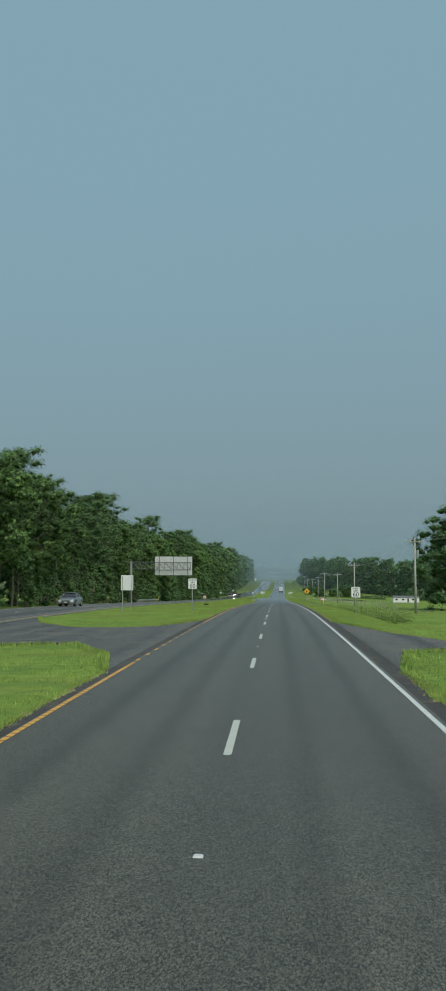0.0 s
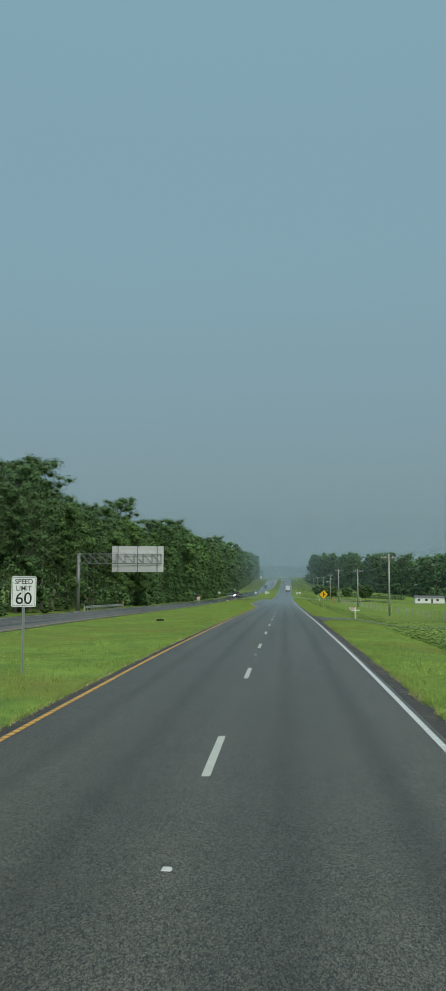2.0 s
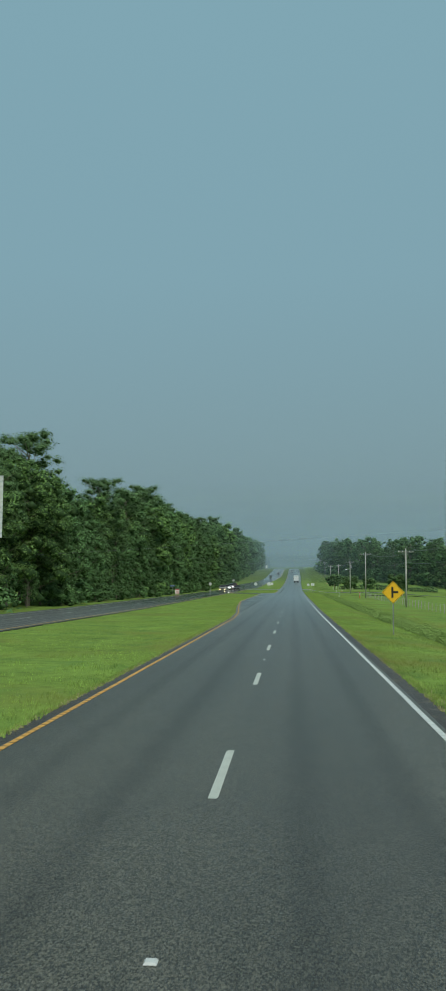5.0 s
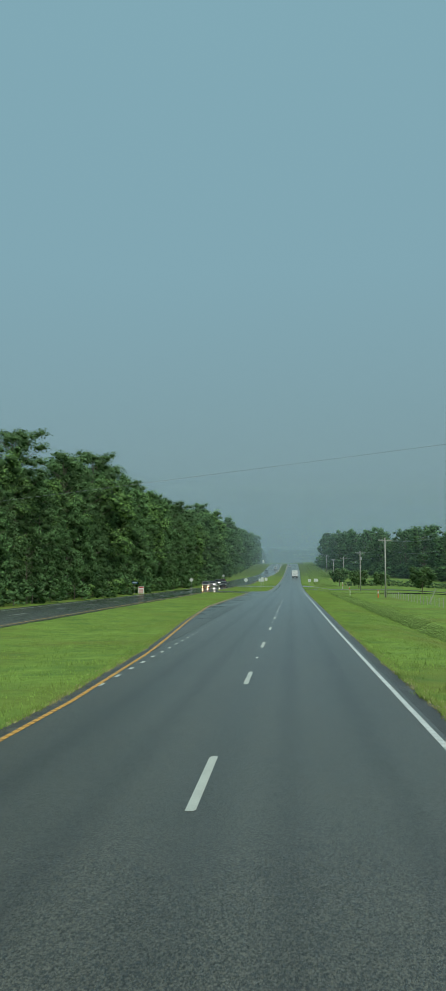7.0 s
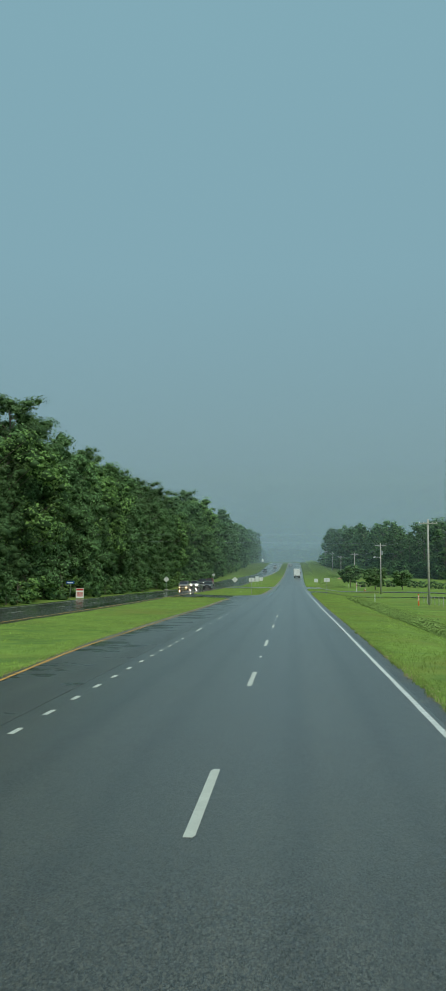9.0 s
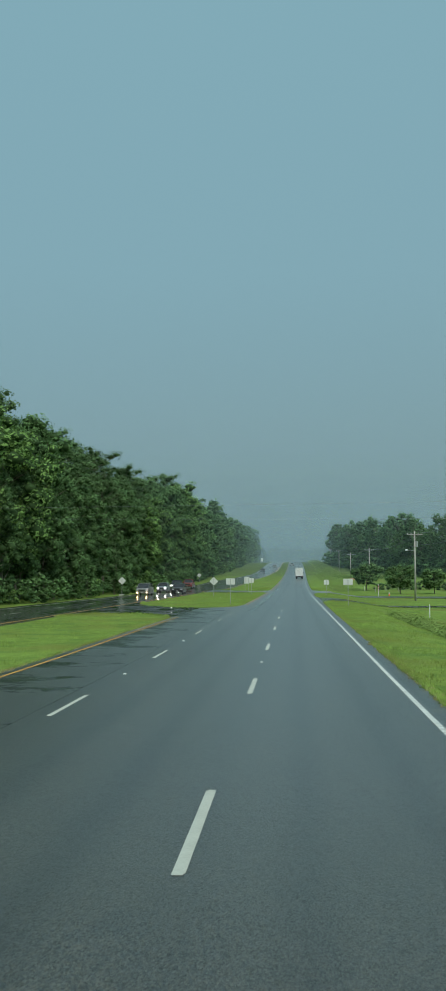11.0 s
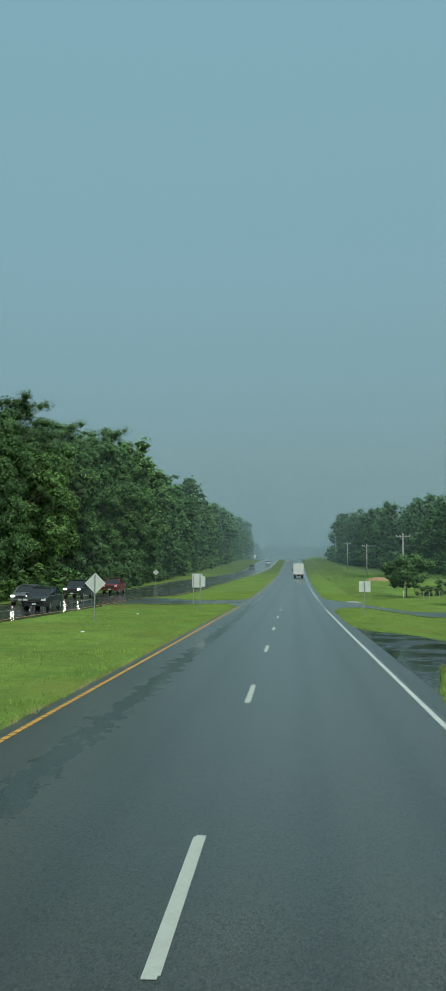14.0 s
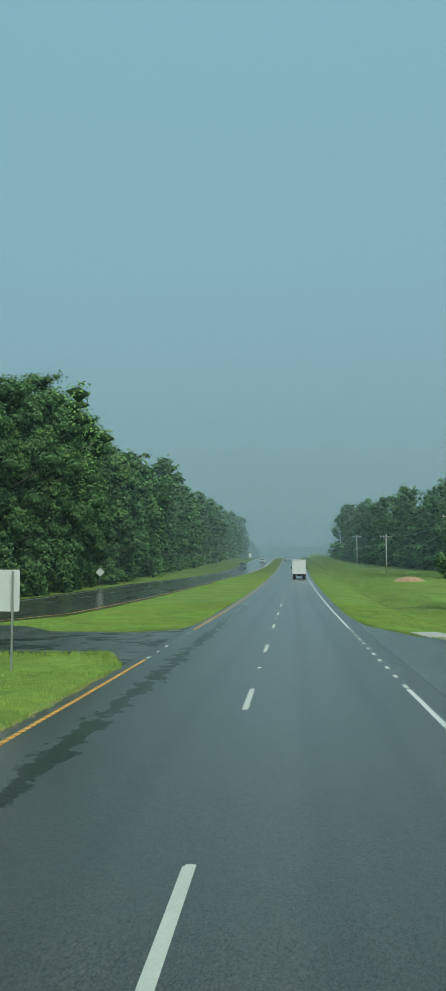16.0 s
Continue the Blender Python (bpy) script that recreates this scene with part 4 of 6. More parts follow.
def letters(text, size, x, z, y, material, parent, wide=1.0):
    """Raised lettering facing -y, centred at x, with its foot at z."""
    cu = bpy.data.curves.new("lettering", "FONT")
    cu.body, cu.size, cu.align_x, cu.extrude, cu.offset = text, size, "CENTER", 0.001, 0.004 * size
    tmp = bpy.data.objects.new("lettering", cu)
    scene.collection.objects.link(tmp)
    me = bpy.data.meshes.new_from_object(tmp.evaluated_get(bpy.context.evaluated_depsgraph_get()))
    bpy.data.objects.remove(tmp)
    me.transform(pose(x, y, z, 90) @ Matrix.Diagonal((wide, 1, 1, 1)))
    me.materials.clear()
    return part("lettering", me, material, parent)


def post_geo(h, kind="u"):
    g = Geo()
    if kind == "u":       # steel channel post
        g.box((0, 0.03, h / 2 - 0.2), (0.065, 0.012, h + 0.4))
        g.box((-0.03, 0.012, h / 2 - 0.2), (0.012, 0.036, h + 0.4))
        g.box((0.03, 0.012, h / 2 - 0.2), (0.012, 0.036, h + 0.4))
    else:
        g.box((0, 0.02, h / 2 - 0.2), (0.055, 0.05, h + 0.4))
    return g


def sign_at(name, x, y, turn, label, cat="road sign", group=""):
    xx = x + road_x(y)
    return thing(name, pose(xx, y, ground_z(xx, y), 0, 0, turn), label, cat, group)


def speed_sign(x, y, turn, sunk):
    s = sign_at("speed_limit_sign", x, y, turn, "white speed limit sign with black lettering on a steel post", group="speed limit signs")
    s.location.z -= sunk
    part("post", post_geo(2.95), M_STEEL, s)
    p = part("panel", Geo().plate(rounded(0.76, 0.915, 0.05, 2.05), 0.004), M_SIGNWHITE, s)
    p.location = (0, -0.006, 0)
    b = Geo()
    for w, h, z in ((0.70, 0.009, 2.08), (0.70, 0.009, 2.92)):
        b.box((0, -0.008, z + 0.007), (w, 0.003, h))
    for xx in (-0.345, 0.345):
        b.box((xx, -0.008, 2.507), (0.009, 0.003, 0.84))
    part("border", b, M_BLACK, s)
    letters("SPEED", 0.215, 0, 2.735, -0.008, M_BLACK, s, 0.95)
    letters("LIMIT", 0.215, 0, 2.535, -0.008, M_BLACK, s, 0.95)
    letters("60", 0.50, 0, 2.14, -0.008, M_BLACK, s, 1.05)


speed_sign(-6.72, 74.6, 0, 0.07)
speed_sign(7.48, 73.4, 0, 0.6)


def back_sign(name, x, y, w, h, z0, turn, label, posts=(0,), group="sign backs"):
    """A sign seen from behind: aluminium panel with its stiffeners in front of which the post stands."""
    s = sign_at(name, x, y, turn, label, group=group)
    for px in posts:
        p = part("post", post_geo(z0 + h - 0.05, "box"), M_STEEL, s)
        p.location = (px, -0.075, 0)
    panel = part("panel", Geo().plate(rounded(w, h, 0.045, z0), 0.006), M_ALU, s)
    g = Geo()
    for px in posts:
        for zz in (z0 + 0.15 * h, z0 + 0.85 * h):
            g.tube((px, -0.035, zz), (px, 0.0, zz), 0.012, n=6)
    part("bolt", g, M_STEEL, s)
    return s


def diamond_geo(side, z0, depth):
    d = side * 0.7071
    k = 0.04
    pts = [(k, z0 + k), (d - k, z0 + d - k), (d, z0 + d), (d - k, z0 + d + k), (k, z0 + 2 * d - k), (0, z0 + 2 * d - 0.02), (-k, z0 + 2 * d - k), (-d + k, z0 + d + k), (-d, z0 + d), (-d + k, z0 + d - k), (-k, z0 + k), (0, z0 + 0.02)]
    return Geo().plate(pts, depth)


def diamond_back(x, y, side, z0, turn, label, name="warning_sign"):
    s = sign_at(name, x, y, turn, label, group="warning signs")
    p = part("post", post_geo(z0 + side * 1.3, "box"), M_STEEL, s)
    p.location = (0, -0.075, 0)
    part("panel", diamond_geo(side, z0, 0.006), M_ALU, s)
    return s


BACK = "bare aluminium back of a road sign on a steel post"
back_sign("road_sign", -12.2, 72.6, 1.1, 1.3, 1.85, 28, "tall blank aluminium sign back on two steel posts", (-0.42, 0.42))
back_sign("road_sign", -5.6, 361.8, 0.95, 0.64, 2.0, 0, BACK)
back_sign("road_sign", -7.33, 421.8, 0.91, 1.2, 1.70, 0, "bare aluminium back of a tall road sign on two posts", (-0.3, 0.27))
back_sign("road_sign", -6.0, 412.2, 0.76, 0.79, 1.88, 0, BACK)
back_sign("road_sign", 6.55, 361.2, 0.95, 0.64, 2.05, 0, BACK)
back_sign("road_sign", 6.08, 409.4, 0.81, 0.77, 1.68, 0, BACK)
diamond_back(-10.9, 398.8, 0.91, 1.6, 0, "aluminium back of a diamond warning sign on the median")
d = diamond_back(-26.6, 408, 0.91, 1.75, 0, "aluminium back of a diamond warning sign by the wood")
part("foot_block", Geo().box((0, -0.1, 0.14), (0.75, 0.45, 0.3), 0, 0.9), M_CONCRETE, d)
d = diamond_back(-27.2, 520, 0.91, 1.7, 0, "small diamond sign back far along the wood")

s = sign_at("roadside_board", -25.4, 925, 0, "tall white board at the far end of the wood")
part("panel", Geo().plate(rounded(1.6, 2.6, 0.05, 1.2), 0.03), M_SIGNWHITE, s)
for px in (-0.55, 0.55):
    part("post", Geo().box((px, 0.07, 1.6), (0.1, 0.08, 4.0)), M_POLE, s)

# yellow side-road sign
s = sign_at("side_road_sign", 6.75, 173, 0, "yellow diamond sign with a black side road symbol", group="warning signs")
part("post", post_geo(3.0), M_STEEL, s)
p = part("panel", diamond_geo(0.91, 1.75, 0.004), M_SIGNYELLOW, s)
p.location = (0, -0.008, 0)
g = Geo().box((-0.04, -0.011, 2.39), (0.115, 0.004, 0.62)).box((0.15, -0.011, 2.40), (0.28, 0.0035, 0.115))
part("symbol", g, M_BLACK, s)
g = Geo()
dd = 0.91 * 0.7071 - 0.05
for sx, sz in ((1, 1), (1, -1), (-1, 1), (-1, -1)):
    a, b = Vector((sx * dd, -0.0105, 2.393)), Vector((0, -0.0105, 2.393 + sz * dd))
    g.tube(a, b, 0.008, n=4)
part("border", g, M_BLACK, s)

# blue road-name blade and a red and white board by the wood
s = sign_at("road_name_sign", -29.4, 338, 0, "small blue road name blade on a post by the wood")
part("post", post_geo(2.3, "box"), M_STEEL, s)
part("blade", Geo().plate(rounded(1.15, 0.32, 0.03, 2.2), 0.005), M_BLUE, s)
part("text_bar", Geo().box((0, -0.004, 2.36), (0.85, 0.003, 0.12)), M_SIGNWHITE, s)
s = sign_at("notice_board", -28.3, 339, 0, "white and red notice board standing in the grass")
part("panel", Geo().plate(rounded(1.1, 1.35, 0.02, 0.25), 0.02), M_SIGNWHITE, s)
part("heading", Geo().box((0, -0.004, 1.42), (1.0, 0.006, 0.26)), M_RED, s)
g = Geo()
for k in range(5):
    g.box((0, -0.003, 0.42 + 0.15 * k), (0.86, 0.004, 0.075))
part("text_bar", g, M_RED, s)
part("leg", Geo().box((-0.45, 0.03, 0.4), (0.07, 0.04, 0.9)), M_POLE, s)
part("leg", Geo().box((0.45, 0.03, 0.4), (0.07, 0.04, 0.9)), M_POLE, s)
# posts with a bars board beside the second driveway
s = sign_at("mailbox_post", 7.9, 132.6, 0, "white cross-shaped post with a red and white board beside the driveway", "sign post")
s.scale = (0.78, 0.78, 0.72)
part("post", Geo().box((0, 0, 0.75), (0.11, 0.11, 1.9)), M_SIGNWHITE, s)
part("crossbar", Geo().box((0.05, -0.075, 1.28), (1.0, 0.04, 0.11)), M_SIGNWHITE, s)
part("board", Geo().box((-0.38, -0.08, 1.55), (0.72, 0.02, 0.34)), M_SIGNWHITE, s)
g = Geo()
for k in range(3):
    g.box((-0.38, -0.093, 1.44 + 0.11 * k), (0.62, 0.004, 0.06))
for k in range(5):
    g.box((0, -0.058, 0.25 + 0.2 * k), (0.075, 0.004, 0.09))
part("text_bar", g, M_RED, s)


# ---- cantilever sign over the far carriageway ----
def cantilever(x, y):
    base = ground_z(x, y)
    s = thing("cantilever_sign", pose(x, y, base), "grey steel cantilever carrying the back of a large road sign", "overhead sign")
    top = 8.7
    g = Geo().tube((0, 0, -0.3), (0, 0, top), 0.33, 0.27, 16)
    part("post", g, M_TRUSS, s, smooth=True)
    part("base_plate", Geo().box((0, 0, 0.12), (0.8, 0.8, 0.06)).tube((0, 0, -0.3), (0, 0, 0.09), 0.45, n=16), M_CONCRETE, s)
    part("cap", Geo().tube((0, 0, top), (0, 0, top + 0.06), 0.29, 0.1, 16), M_STEEL, s)
    x1, z0, z1 = 12.4, 7.2, 8.6
    for name, z in (("lower_chord", z0), ("upper_chord", z1)):
        for dy in (-0.45, 0.45):
            part(name, Geo().tube((0, dy * 0.5, z), (x1, dy, z), 0.055, n=8), M_TRUSS, s)
    n = 9
    for k in range(n):
        xa, xb = 0.35 + (x1 - 0.4) * k / n, 0.35 + (x1 - 0.4) * (k + 1) / n
        for dy in (-0.45, 0.45):
            part("brace", Geo().tube((xa, dy, z1), (xb, dy, z0), 0.032, n=6), M_TRUSS, s)
            part("upright", Geo().tube((xb, dy, z0), (xb, dy, z1), 0.028, n=6), M_TRUSS, s)
        part("tie", Geo().tube((xa, -0.45, z0), (xb, 0.45, z0), 0.026, n=5), M_TRUSS, s)
    # panel of ribbed aluminium planks behind the truss
    pw, ph, px, pz = 7.75, 3.85, 4.9, 5.95
    panel = new("sign_panel")
    panel.parent = s
    rows = 12
    for k in range(rows):
        h = ph / rows
        g = Geo().box((px + pw / 2, 0.66, pz + h * (k + 0.5)), (pw, 0.035, h - 0.007)).box((px + pw / 2, 0.628, pz + h * (k + 0.5) + h * 0.44), (pw, 0.03, 0.03))
        part("plank", g, M_ALU, panel)
    for u in (0.12, 0.5, 0.88):
        g = Geo().box((px + pw * u, 0.57, pz + ph / 2), (0.10, 0.085, ph + 0.12))
        part("stiffener", g, M_TRUSS, panel)
    return s


cantilever(-29.4, 174.0)


# ---- guard rail by its foot ----
g = Geo()
prof = ((0, 0.0), (0.045, 0.03), (0.045, 0.09), (0.0, 0.13), (0.0, 0.18), (0.045, 0.22), (0.045, 0.28), (0, 0.31))
ya, yb, gx = 166, 194, -26.4
rail = thing("guard_rail", pose(0, 0, 0), "galvanised corrugated guard rail beside the far shoulder", "guard rail")
n = 14
for j in range(n + 1):
    y = ya + (yb - ya) * j / n
    for dx, dz in prof:
        g.v.append((gx + dx + 0.03, y, ground_z(gx, y) + 0.48 + dz))
m = len(prof)
for j in range(n):
    for i in range(m - 1):
        a = j * m + i
        g.f.append((a, a + 1, a + m + 1, a + m))
part("rail", g, M_STEEL, rail, smooth=True)
for j in range(n + 1):
    y = ya + (yb - ya) * j / n
    part("post", Geo().box((gx - 0.1, y, ground_z(gx, y) + 0.3), (0.15, 0.12, 1.0)), M_POLE, rail)
part("end_marker", Geo().box((gx, yb + 0.1, ground_z(gx, yb) + 0.75), (0.1, 0.05, 0.9)), M_SIGNYELLOW, rail)


# ---- utility poles and wires ----
def pole(x, y, h, lamp=False, transformer=False, turn=0.0):
    z = ground_z(x, y)
    s = thing("utility_pole", pose(x, y, z, 0, 0, turn), "weathered wooden utility pole with a crossarm" + (" and a street lamp" if lamp else ""), "utility pole", "utility poles")
    part("pole", Geo().tube((0, 0, -0.4), (0, 0, h), 0.165, 0.11, 10), M_POLE, s, smooth=True)
    arm = part("crossarm", Geo().box((0, -0.13, h - 0.55), (2.5, 0.10, 0.12)), M_POLE, s)
    part("brace", Geo().tube((-0.7, -0.13, h - 0.6), (0, -0.12, h - 1.2), 0.02, n=5), M_STEEL, s)
    part("brace", Geo().tube((0.7, -0.13, h - 0.6), (0, -0.12, h - 1.2), 0.02, n=5), M_STEEL, s)
    for dx in (-1.15, -0.55, 0.55, 1.15):
        part("insulator", Geo().tube((dx, -0.13, h - 0.49), (dx, -0.13, h - 0.33), 0.05, 0.03, 8), M_SIGNWHITE, s)
    if transformer:
        part("transformer", Geo().tube((0.32, 0, h - 2.5), (0.32, 0, h - 1.6), 0.2, n=12), M_STEEL, s)
    if lamp:
        a = part("lamp_arm", Geo().tube((0, 0, h - 3.1), (-1.1, -0.1, h - 3.0), 0.03, n=6), M_STEEL, s)
        part("lamp_head", Geo().tube((-1.05, -0.1, h - 3.0), (-1.5, -0.12, h - 3.05), 0.07, 0.12, 8), M_SIGNWHITE, s)
    return Vector((x, y, z + h))


POLES = [pole(18.6, 40, 9.6), pole(18.6, 111, 9.8, transformer=True), pole(17.0, 180, 9.3), pole(19.3, 262, 9.4), pole(19.5, 339, 11.5), pole(20.4, 409, 11.0, True, True),
         pole(21.9, 506, 9.9), pole(21.4, 574, 8.3), pole(21.5, 650, 9.2), pole(21, 720, 9.2)]


def wire(a, b, sag, name="power_line", r=0.011, cat="wire"):
    g = Geo()
    n = 14
    pts = []
    for k in range(n + 1):
        u = k / n
        p = Vector(a).lerp(Vector(b), u)
        p.z -= sag * 4 * u * (1 - u)
        pts.append(p)
    for p in pts:
        g.v += [(p.x + r, p.y, p.z), (p.x, p.y, p.z + r), (p.x - r, p.y, p.z), (p.x, p.y, p.z - r)] if abs(b[1] - a[1]) > abs(b[0] - a[0]) else [(p.x, p.y + r, p.z), (p.x, p.y, p.z + r), (p.x, p.y - r, p.z), (p.x, p.y, p.z - r)]
    for k in range(n):
        for i in range(4):
            j = (i + 1) % 4
            g.f.append((4 * k + i, 4 * k + j, 4 * k + 4 + j, 4 * k + 4 + i))
    return tagged(part(name, g, M_WIRE), "thin black overhead wire strung between poles", "wire", "overhead wires")


for a, b in zip(POLES, POLES[1:]):
    for dx, dz in ((-1.15, -0.33), (0.55, -0.33), (1.15, -0.33), (0.1, -2.2)):
        wire(a + Vector((dx, -0.13, dz)), b + Vector((dx, -0.13, dz)), 0.9)
# lines that cross over the road
wire((40, 180.0, 5.75), (-34, 228.0, 2.2), 0.2, r=0.006)
wire((19.5, 339, 2.65), (-34, 352, 2.95), 0.06, r=0.006)
wire((19.5, 339, 1.25), (-34, 352.4, 2.02), 0.06, r=0.006)

# ---- vehicles ----
def loft(rings, close=True):
    g = Geo()
    n = len(rings[0])
    for r in rings:
        g.v += [tuple(p) for p in r]
    for j in range(len(rings) - 1):
        for i in range(n - 1):
            a = j * n + i
            g.f.append((a, a + n, a + n + 1, a + 1))
    if close:
        g.f.append(tuple(range(n)))
        g.f.append(tuple(reversed(range((len(rings) - 1) * n, len(rings) * n))))
    return g


def ring(y, w, z0, z1, top=0.9, crown=0.03):
    """A half-open body section from sill to sill: x across, z up."""
    zm = z0 + (z1 - z0) * 0.55
    return [(-w * 0.94, y, z0), (-w, y, z0 + 0.12), (-w, y, zm), (-w * (0.5 + 0.5 * top), y, z1 - 0.04), (-w * top, y, z1), (0, y, z1 + crown),
            (w * top, y, z1), (w * (0.5 + 0.5 * top), y, z1 - 0.04), (w, y, zm), (w, y, z0 + 0.12), (w * 0.94, y, z0)]


def wheel(parent, x, y, r, w=0.22):
    t = part("wheel", Geo().tube((x - w / 2, y, r), (x + w / 2, y, r), r, n=20), M_TYRE, parent, "black rubber tyre", smooth=False)
    out = 1 if x > 0 else -1
    rim = Geo().tube((x + out * (w / 2 - 0.02), y, r), (x + out * (w / 2 + 0.012), y, r), r * 0.66, r * 0.58, 16)
    part("rim", rim, M_RIM, t)
    hub = Geo()
    for k in range(5):
        a = 6.283 * k / 5
        hub.tube((x + out * (w / 2 + 0.02), y + 0.08 * math.cos(a), r + 0.08 * math.sin(a)), (x + out * (w / 2 + 0.02), y + r * 0.55 * math.cos(a), r + r * 0.55 * math.sin(a)), 0.03, n=4)
    part("spokes", hub, M_RIM, t)


CARS = {
    # length, half width, wheel radius, body stations (y, half-width factor, sill, top), cabin stations (y, z, half-width factor), wheel places
    "sedan": (4.85, 0.92, 0.33, ((0, .72, .30, .62), (.12, .88, .24, .74), (.9, .98, .22, .88), (1.6, 1, .2, .95), (3.6, 1, .2, 1.0), (4.5, .96, .24, 1.0), (4.85, .82, .32, .92)),
              ((1.35, .94, .90), (2.05, 1.40, .70), (3.1, 1.45, .70), (4.2, 1.0, .84)), (0.95, 3.75)),
    "suv": (4.7, 0.94, 0.37, ((0, .76, .34, .80), (.12, .92, .28, .95), (.85, .99, .26, 1.05), (1.4, 1, .26, 1.10), (3.8, 1, .26, 1.12), (4.5, .97, .3, 1.12), (4.7, .86, .36, 1.0)),
            ((1.15, 1.08, .92), (1.85, 1.62, .76), (3.6, 1.70, .76), (4.55, 1.1, .88)), (0.95, 3.7)),
    "minivan": (5.1, 1.0, 0.35, ((0, .72, .28, .78), (.14, .90, .22, .92), (.8, .99, .2, 1.04), (1.3, 1, .2, 1.12), (4.4, 1, .2, 1.12), (4.95, .97, .24, 1.1), (5.1, .9, .3, 1.0)),
                ((.85, 1.06, .92), (1.75, 1.68, .80), (4.3, 1.78, .80), (5.02, 1.1, .9)), (1.0, 4.05)),
    "pickup": (5.85, 1.0, 0.40, ((0, .84, .42, 1.0), (.12, .96, .36, 1.14), (.9, 1, .34, 1.22), (1.6, 1, .34, 1.25), (3.7, 1, .34, 1.25), (5.7, 1, .4, 1.22), (5.85, .96, .46, 1.2)),
               ((1.45, 1.22, .92), (2.2, 1.88, .78), (3.25, 1.93, .78), (3.75, 1.24, .9)), (1.0, 4.65)),
}


def vehicle(name, kind, x, y, label, colour, lamps, turn=0.0, rough=0.28):
    """A car facing the start of the road, front end at y."""
    L, W, R, body, cab, axles = CARS[kind]
    xx = x + road_x(y)
    slope = math.degrees(math.atan2(road_z(y + L) - road_z(y), L))
    s = thing(name, pose(xx, y, road_z(y) + 0.004, slope, 0, turn), label, "car" if kind != "pickup" else "pickup truck", "oncoming vehicles")
    col = paint(name + "_paint", colour, rough)
    part("body", loft([ring(yy, W * f, z0, z1) for yy, f, z0, z1 in body]), col, s, smooth=False)
    (y0, z0, f0), (y1, z1, f1), (y2, z2, f2), (y3, z3, f3) = cab
    belt = body[3][3] - 0.02
    ws = Geo()
    ws.face([(-W * f0, y0, z0), (W * f0, y0, z0), (W * f1, y1, z1), (-W * f1, y1, z1)])
    part("windscreen", ws, M_GLASS, s)
    rg = Geo()
    rg.face([(W * f3, y3, z3), (-W * f3, y3, z3), (-W * f2, y2, z2), (W * f2, y2, z2)])
    part("rear_window", rg, M_GLASS, s)
    for sx in (-1, 1):
        sg = Geo()
        sg.face([(sx * W * f0, y0, z0), (sx * W * f1, y1, z1), (sx * W * f2, y2, z2), (sx * W * f3, y3, z3)][::sx])
        part("side_window", sg, M_GLASS, s)
        ym = (y1 + y2) / 2
        part("pillar", Geo().tube((sx * W * f0, y0, z0), (sx * W * f1, y1, z1), 0.035, n=5), col, s)
        part("pillar", Geo().tube((sx * W * f2, y2, z2), (sx * W * f3, y3, z3), 0.04, n=5), col, s)
        part("pillar", Geo().tube((sx * W * 0.93, ym, belt), (sx * W * (f1 + 0.005), ym, (z1 + z2) / 2), 0.03, n=5), col, s)
        part("mirror", Geo().box((sx * (W + 0.1), y0 + 0.45, belt + 0.1), (0.2, 0.12, 0.15), 0, 0.8), col, s)
    roof = Geo()
    k = 5
    for yy, z, f in ((y1 - 0.03, z1, f1), ((y1 + y2) / 2, max(z1, z2) + 0.03, f1), (y2 + 0.03, z2, f2)):
        for i in range(k):
            u = -1 + 2 * i / (k - 1)
            roof.v.append((u * W * (f + 0.02), yy, z + 0.03 * (1 - u * u) + 0.012))
    for j in range(2):
        for i in range(k - 1):
            a = j * k + i
            roof.f.append((a, a + 1, a + k + 1, a + k))
    part("roof", roof, col, s, smooth=True)
    for yy in axles:
        for sx in (-1, 1):
            wheel(s, sx * (W - 0.115), yy, R)
            part("wheel_arch", Geo().tube((sx * (W - 0.2), yy, R * 1.05), (sx * (W + 0.004), yy, R * 1.05), R * 1.2, n=18), M_TRIM, s)
    zt = body[1][3]
    big = kind == "pickup"
    part("grille", Geo().box((0, -0.015, zt - 0.22), (W * (1.15 if big else 0.95), 0.06, 0.26 if big else 0.15)), M_TRIM, s)
    part("grille_trim", Geo().box((0, -0.05, zt - 0.08), (W * 1.2, 0.03, 0.035)).box((0, -0.05, zt - 0.36 if big else zt - 0.30), (W * 1.1, 0.03, 0.03)), M_CHROME, s)
    part("bumper", Geo().box((0, 0.03, body[0][2] + 0.12), (W * 1.62, 0.16, 0.2), 0, 0.97), M_CHROME if big else col, s)
    part("lower_intake", Geo().box((0, -0.055, body[0][2] + 0.07), (W * 1.1, 0.03, 0.1)), M_TRIM, s)
    part("plate", Geo().box((0, -0.075, body[0][2] + 0.16), (0.3, 0.01, 0.13)), M_PLATE, s)
    for sx in (-1, 1):
        part("headlight", Geo().box((sx * W * 0.70, 0.04, zt - 0.15), (0.34, 0.14, 0.14), sx * 14, 0.9), M_LAMP if lamps == "white" else M_LAMP_OFF, s)
        if lamps == "amber":
            part("fog_lamp", Geo().tube((sx * W * 0.68, -0.05, body[0][2] + 0.12), (sx * W * 0.68, 0.0, body[0][2] + 0.12), 0.075, n=10), M_FOG, s)
    return s


